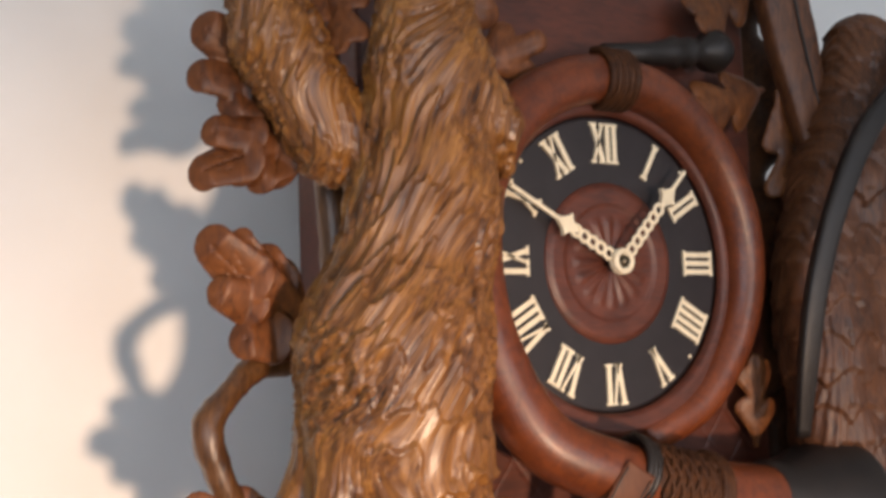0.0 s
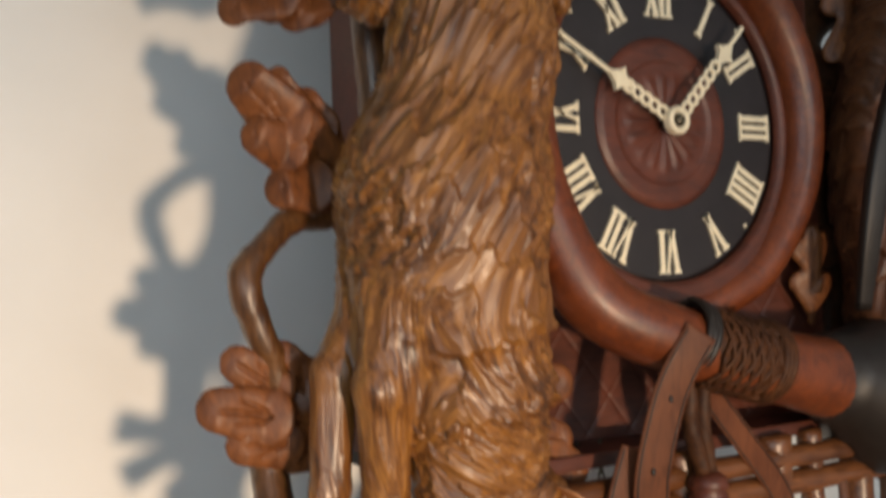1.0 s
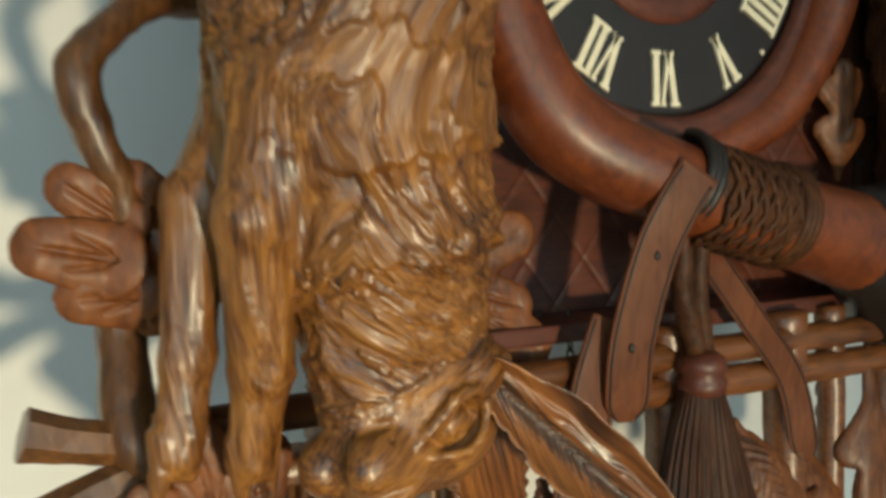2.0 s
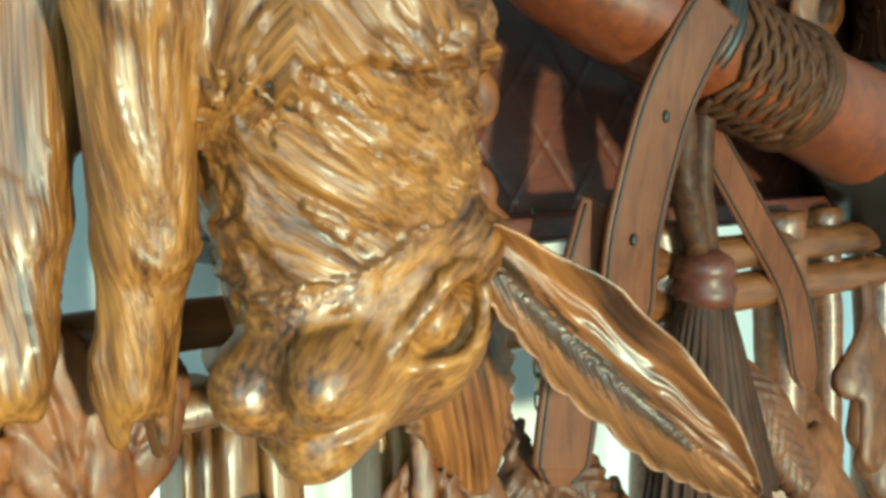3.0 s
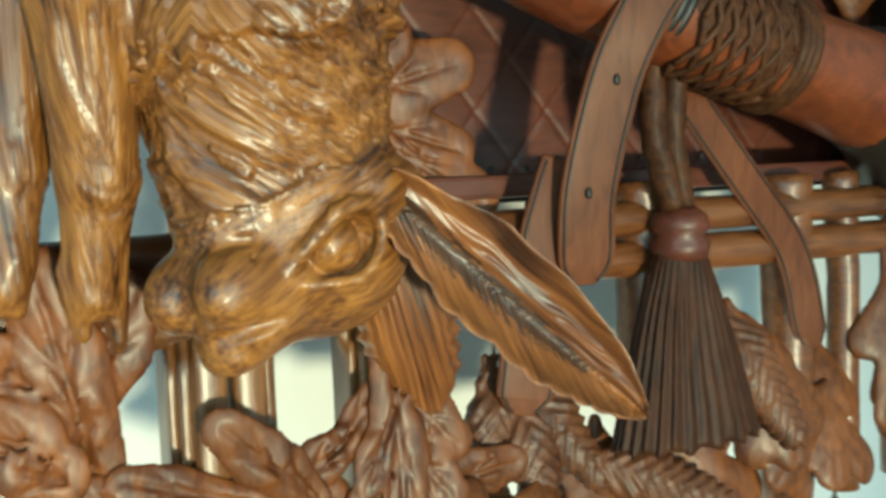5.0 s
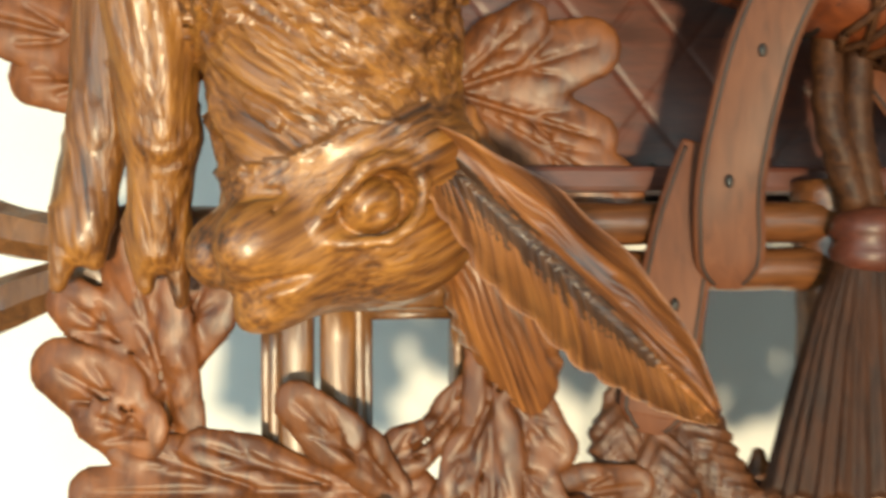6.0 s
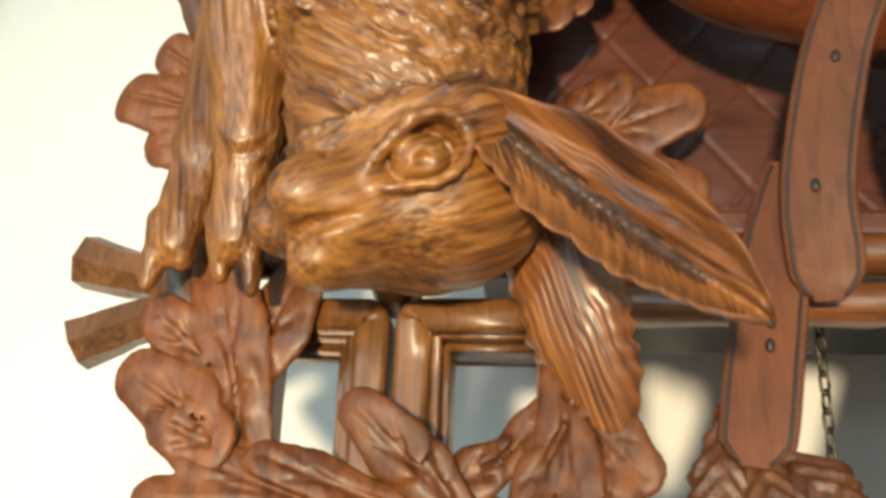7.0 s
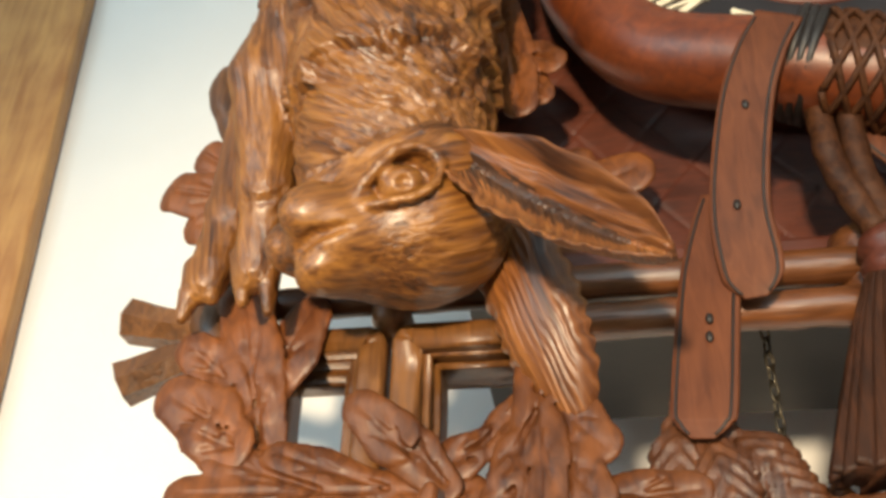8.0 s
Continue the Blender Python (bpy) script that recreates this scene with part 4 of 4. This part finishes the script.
# ---- hunting horn round the dial ----
def horn():
    top = tagged(new("hunting_horn"), "polished reddish brown carved hunting horn curled round the dial", "horn")
    R, pts = 0.0945, []
    for a, y, r in ((-168, 0.004, 0.0105), (-140, 0.000, 0.011), (-110, -0.003, 0.0115), (-80, -0.005, 0.012), (-50, -0.006, 0.0122), (-20, -0.008, 0.0126), (10, -0.009, 0.013), (40, -0.010, 0.0134), (70, -0.012, 0.014), (100, -0.015, 0.0142), (125, -0.020, 0.0146), (143, -0.027, 0.0150)):
        k = math.radians(a)
        rr = R + (0.013 if a > 130 else 0.006 if a > 120 else 0)
        pts.append((-rr * math.sin(k), y, DZ + rr * math.cos(k), r))
    pts += [(-0.030, -0.034, 1.5980, 0.0154), (0.0, -0.035, 1.5885, 0.0160), (0.04, -0.032, 1.5800, 0.0178), (0.085, -0.026, 1.570, 0.0205)]
    part("tube", tube("tube", pts, 150, 24, rough=0.012, scale=60), HORN, top)
    part("bell", lathe("bell", (0.070, -0.027, 1.575), (0.128, -0.022, 1.560), [(0, 0.0202), (0.25, 0.0235), (0.5, 0.030), (0.75, 0.037), (0.95, 0.0425), (1.0, 0.043), (1.0, 0.040), (0.8, 0.034), (0.6, 0.026), (0.5, 0.015)], 40), DARK, top, "black flared bell")
    part("mouthpiece", lathe("mouthpiece", (0.000, -0.004, 1.809), (0.093, 0.000, 1.823), [(0, 0.006), (0.35, 0.006), (0.5, 0.0075), (0.56, 0.0095), (0.6, 0.006), (0.66, 0.0085), (0.7, 0.0085), (0.74, 0.0055), (0.8, 0.0075), (0.86, 0.0115), (0.93, 0.0125), (1.0, 0.009), (1.0, 0.004)], 24), DARK, top, "dark turned mouthpiece")

    def coil(c, axis, r, turns, length, wire, sign=1, n=40, start=0.0):
        c, ax = np.array(c, float), np.array(axis, float)
        ax /= np.linalg.norm(ax)
        s = np.cross(ax, (0, 1, 0))
        s /= np.linalg.norm(s)
        w = np.cross(ax, s)
        rows = []
        for i in range(int(n * turns) + 1):
            u = i / (n * turns)
            a = sign * 2 * math.pi * turns * u + start
            rows.append((*(c + ax * length * (u - 0.5) + r * (s * math.cos(a) + w * math.sin(a))), wire))
        return tube("cord", rows, len(rows), 8)
    ax = (0.97, 0.03, -0.25)
    part("sleeve", lathe("sleeve", (-0.020, -0.034, 1.5955), (0.020, -0.0335, 1.585), [(0, 0.0162), (0.08, 0.0172), (0.5, 0.0176), (0.92, 0.0182), (1, 0.0172)], 32), CORD, top, "brown wrapped sleeve")
    for j in range(7):
        for sg in (1, -1):
            part("binding", coil((0.0, -0.0338, 1.590), ax, 0.0180, 0.85, 0.037, 0.0011, sg, 40, 2 * math.pi * j / 7), CORD, top, "crossed cord binding")
    part("binding", coil((0.0245, -0.0325, 1.5845), ax, 0.0180, 3, 0.008, 0.0021), CORD, top)
    part("binding", coil((-0.022, -0.033, 1.598), (0.9, 0, -0.4), 0.0168, 3, 0.008, 0.0020), DARK, top)
    part("binding", coil((-0.001, -0.0085, DZ + R), (1, 0, 0.0), 0.0142, 5, 0.020, 0.0024), CORD, top, "brown cord wound round the tube")


horn()


# ---- straps, tassel, chains ----
def strap(pts, width, holes, label, thick=0.13):
    rows = [(*p, width / 2 * (0.86 + 0.14 * i / (len(pts) - 1))) for i, p in enumerate(pts)]
    end, prev = np.array(pts[-1]), np.array(pts[-2])
    d = (end - prev) / np.linalg.norm(end - prev)
    rows = rows[:-1] + [(*(end - d * 0.010), width / 2), (*(end - d * 0.004), width * 0.40), (*end, width * 0.17)]
    top = tagged(part("strap", tube("strap", rows, 60, 20, thick, (-0.25, -1, 0.1)), STRAP), label, "strap", group="carved straps")
    line = spline(rows, 60)
    for sg in (-1, 1):
        edge = []
        for i in range(2, 59, 3):
            tn = line[i + 1, :3] - line[i - 1, :3]
            tn /= np.linalg.norm(tn)
            sd = np.cross(tn, (-0.25, -1, 0.1))
            sd /= np.linalg.norm(sd)
            nr = np.cross(sd, tn)
            edge.append((*(line[i, :3] + sg * sd * line[i, 3] * 0.80 + nr * line[i, 3] * thick), 0.00042))
        part("groove_line", tube("groove_line", edge, 40, 6), DARK, top)
    for hx in holes:
        bm = bmesh.new()
        bmesh.ops.create_uvsphere(bm, u_segments=12, v_segments=8, radius=1, matrix=Matrix.Translation(hx) @ Matrix.Diagonal((0.0011, 0.0008, 0.0017, 1)))
        part("hole", bm, DARK, top)
    return top


strap([(-0.031, -0.0515, 1.602), (-0.0378, -0.0485, 1.591), (-0.044, -0.0435, 1.574), (-0.0490, -0.0375, 1.545), (-0.0478, -0.032, 1.5165)], 0.0176, [(-0.0440, -0.0448, 1.574), (-0.0500, -0.0386, 1.543)], "pale brown carved strap end with punched holes")
strap([(-0.051, -0.030, 1.552), (-0.0545, -0.0295, 1.542), (-0.0590, -0.0280, 1.525), (-0.0660, -0.0250, 1.4795)], 0.0180, [(-0.0606, -0.0293, 1.5125), (-0.0612, -0.0290, 1.5070)], "brown carved strap end hanging behind another")
strap([(-0.010, -0.030, 1.580), (0.000, -0.0255, 1.569), (0.0206, -0.0245, 1.546), (0.043, -0.0235, 1.520), (0.0545, -0.0225, 1.485)], 0.0135, [], "narrow reddish brown carved strap hanging down")


def tassel():
    top = tagged(new("tassel"), "brown carved fan tassel hanging from a cord", "tassel")
    part("cord", tube("cord", [(-0.021, -0.033, 1.585, 0.0042), (-0.0205, -0.031, 1.562, 0.0040), (-0.012, -0.029, 1.537, 0.0042)], 24, 10, rough=0.15), CORD, top)
    part("cord", tube("cord", [(-0.013, -0.033, 1.583, 0.0040), (-0.0125, -0.031, 1.558, 0.0038), (-0.008, -0.029, 1.537, 0.0042)], 24, 10, rough=0.15), CORD, top)
    part("knot", lathe("knot", (-0.0095, -0.029, 1.537), (-0.0095, -0.029, 1.520), [(0, 0.005), (0.15, 0.0085), (0.4, 0.0095), (0.5, 0.0075), (0.65, 0.0095), (0.9, 0.0085), (1, 0.006)], 20), CASE, top, "turned reddish brown knot")
    # fringe as ridged fan
    n, seg = 28, 150
    verts = []
    for i in range(n):
        u = i / (n - 1)
        w, dp = 0.0085 + 0.0185 * u ** 0.9, 0.007 + 0.0045 * u
        for j in range(seg):
            a = 2 * math.pi * j / seg
            k = 1 + 0.055 * math.cos(a * 30 + 0.6 * math.sin(5 * u)) * min(1, u * 4)
            verts.append((-0.0095 - 0.001 * u + w * math.cos(a) * k, -0.0285 - 0.003 * u + dp * math.sin(a) * k, 1.524 - 0.058 * u - 0.0022 * u * (1 - math.cos(a * 15)) * 0.5))
    faces = [(i * seg + j, (i + 1) * seg + j, (i + 1) * seg + (j + 1) % seg, i * seg + (j + 1) % seg) for i in range(n - 1) for j in range(seg)]
    faces += [tuple(range(seg)), tuple((n - 1) * seg + j for j in range(seg))[::-1]]
    part("fringe", mesh_of("fringe", verts, faces), TASSEL, top, "ridged brown fringe")


tassel()


def chain(x, y, z0, z1, label):
    """A hanging chain of oval iron links."""
    top = tagged(new("chain"), label, "chain", group="hanging chains")
    link = None
    z, k = z0, 0
    while z > z1:
        if link is None:
            rows = [(0.0013 * math.cos(a), 0, 0.0024 * math.sin(a) + (0.0008 if math.sin(a) > 0 else -0.0008), 0.00048) for a in np.linspace(0, 2 * math.pi, 15)]
            link = tube("link", rows, 20, 6, facing=(0, 0.1, 1))
        ob = part("link", link, METAL, top)
        ob.matrix_basis = pose(x, y, z, 0, 0, 90 * (k % 2) + 25)
        z -= 0.0050
        k += 1


chain(-0.0405, 0.008, 1.548, 1.38, "thin dark iron chain hanging below the clock case")
chain(-0.0540, 0.008, 1.548, 1.38, "thin dark iron chain below the case beside another")
chain(0.100, 0.010, 1.548, 1.38, "thin dark iron chain behind the gate posts")


# ---- feathers under the straps ----
def feather(base, tip, facing, width, label=""):
    base, tip = np.array(base, float), np.array(tip, float)
    L = np.linalg.norm(tip - base)
    t = (tip - base) / L
    nn = np.array(facing, float)
    nn -= t * (nn @ t)
    nn /= np.linalg.norm(nn)
    s = np.cross(nn, t)
    v, q = solid([cone((0, 0, 0), (L * 0.35, 0, 0), width * 0.35, width * 0.95, 0.004, ((0, 0, 1), 1.8)), cone((L * 0.35, 0, 0), (L - width * 0.5, 0, 0), width * 0.95, width * 0.5, 0.004, ((0, 0, 1), 1.8))], 0.0011)
    n = normals_of(v, q)
    ph = (v[:, 0] - np.abs(v[:, 1]) * 1.3) / 0.0052
    v = v + n * (0.0007 * np.sin(2 * math.pi * ph) + 0.0008 * ((v[:, 0] / 0.016 + 0.5 * vnoise(v * 120)) % 1.0))[:, None]
    w = base + v[:, :1] * t + v[:, 1:2] * s + v[:, 2:] * nn
    part("feather", fast_mesh("feather", w, q), FEATHER, clock, label)


feather((-0.070, -0.014, 1.494), (-0.075, -0.022, 1.445), (0, -1, 0), 0.0075)
feather((-0.064, -0.017, 1.486), (-0.056, -0.026, 1.438), (0, -1, 0), 0.0085)
feather((-0.060, -0.014, 1.486), (-0.034, -0.022, 1.452), (0, -1, 0), 0.0095)
feather((-0.040, -0.020, 1.462), (0.010, -0.030, 1.440), (0, -1, 0.2), 0.010)
feather((0.012, -0.020, 1.50), (0.040, -0.030, 1.455), (0, -1, 0.2), 0.012)


# ---- the right-hand trophy: bird, gun stock, sling ----
def backing():
    rnd, prims = random.Random(5), []
    for i in range(16):
        x, z = rnd.uniform(0.14, 0.19), 1.57 + 0.022 * i
        prims.append(cone((x - 0.012, 0.035, z), (x + 0.02, 0.022, z + rnd.uniform(-0.012, 0.02)), 0.014, 0.010, 0.004, ((0, 1, 0), 1.6)))
    prims.append(cone((0.142, 0.045, 1.57), (0.150, 0.045, 1.90), 0.018, 0.018, 0.006))
    v, q = solid(prims, 0.002)
    part("foliage_backing", fast_mesh("foliage_backing", v, q), CORD, clock, "dark carved foliage behind the game bird")


backing()


def bird():
    v, q = solid([egg((0.178, -0.012, 1.672), (0.056, 0.034, 0.098), None, 0.01), cone((0.17, -0.02, 1.75), (0.19, -0.02, 1.83), 0.030, 0.020, 0.02), egg((0.140, -0.022, 1.66), (0.026, 0.022, 0.085), None, 0.008), cone((0.16, -0.015, 1.60), (0.15, -0.02, 1.50), 0.03, 0.014, 0.012)], 0.0016)
    n = normals_of(v, q)
    row = np.floor(v[:, 2] / 0.020)
    cell = (v[:, 0] + 0.5 * (row % 2) * 0.022) / 0.022
    fr, cr = (v[:, 2] / 0.020) % 1, np.abs((cell % 1) - 0.5)
    fr = (v[:, 2] / 0.020 + 0.5 * (2 * cr) ** 2) % 1
    d = 0.0030 * (1 - fr) + 0.0006 * np.sin(v[:, 0] * 2 * math.pi / 0.0032 + 4 * vnoise(v * 60))
    v = v + n * d[:, None]
    ob = part("carved_pheasant", fast_mesh("carved_pheasant", v, q), FEATHER)
    tagged(ob, "brown carved wooden game bird with layered feathers on the clock", "carving")
    gun = tagged(part("gun_stock", tube("gun_stock", [(0.136, -0.004, 1.885, 0.017), (0.146, -0.006, 1.83, 0.016), (0.156, -0.008, 1.785, 0.013), (0.164, -0.008, 1.745, 0.009)], 40, 18, 0.5, (-0.2, -1, 0), 0.03), FEATHER), "pale brown carved gun stock behind the game bird", "carving")
    part("groove_line", tube("groove_line", [(0.138, -0.0135, 1.875, 0.0008), (0.146, -0.0150, 1.83, 0.0008), (0.158, -0.0150, 1.785, 0.0007)], 24, 6), DARK, gun)
    sl = part("sling", tube("sling", [(0.196, -0.058, 1.835, 0.006), (0.172, -0.058, 1.800, 0.0055), (0.142, -0.054, 1.768, 0.0065), (0.119, -0.050, 1.728, 0.0062), (0.104, -0.046, 1.685, 0.006), (0.100, -0.040, 1.645, 0.0055), (0.104, -0.030, 1.605, 0.004)], 50, 14, 0.6, (-0.3, -1, 0)), DARK)
    tagged(sl, "black curved sling hanging over the game bird", "sling")


bird()
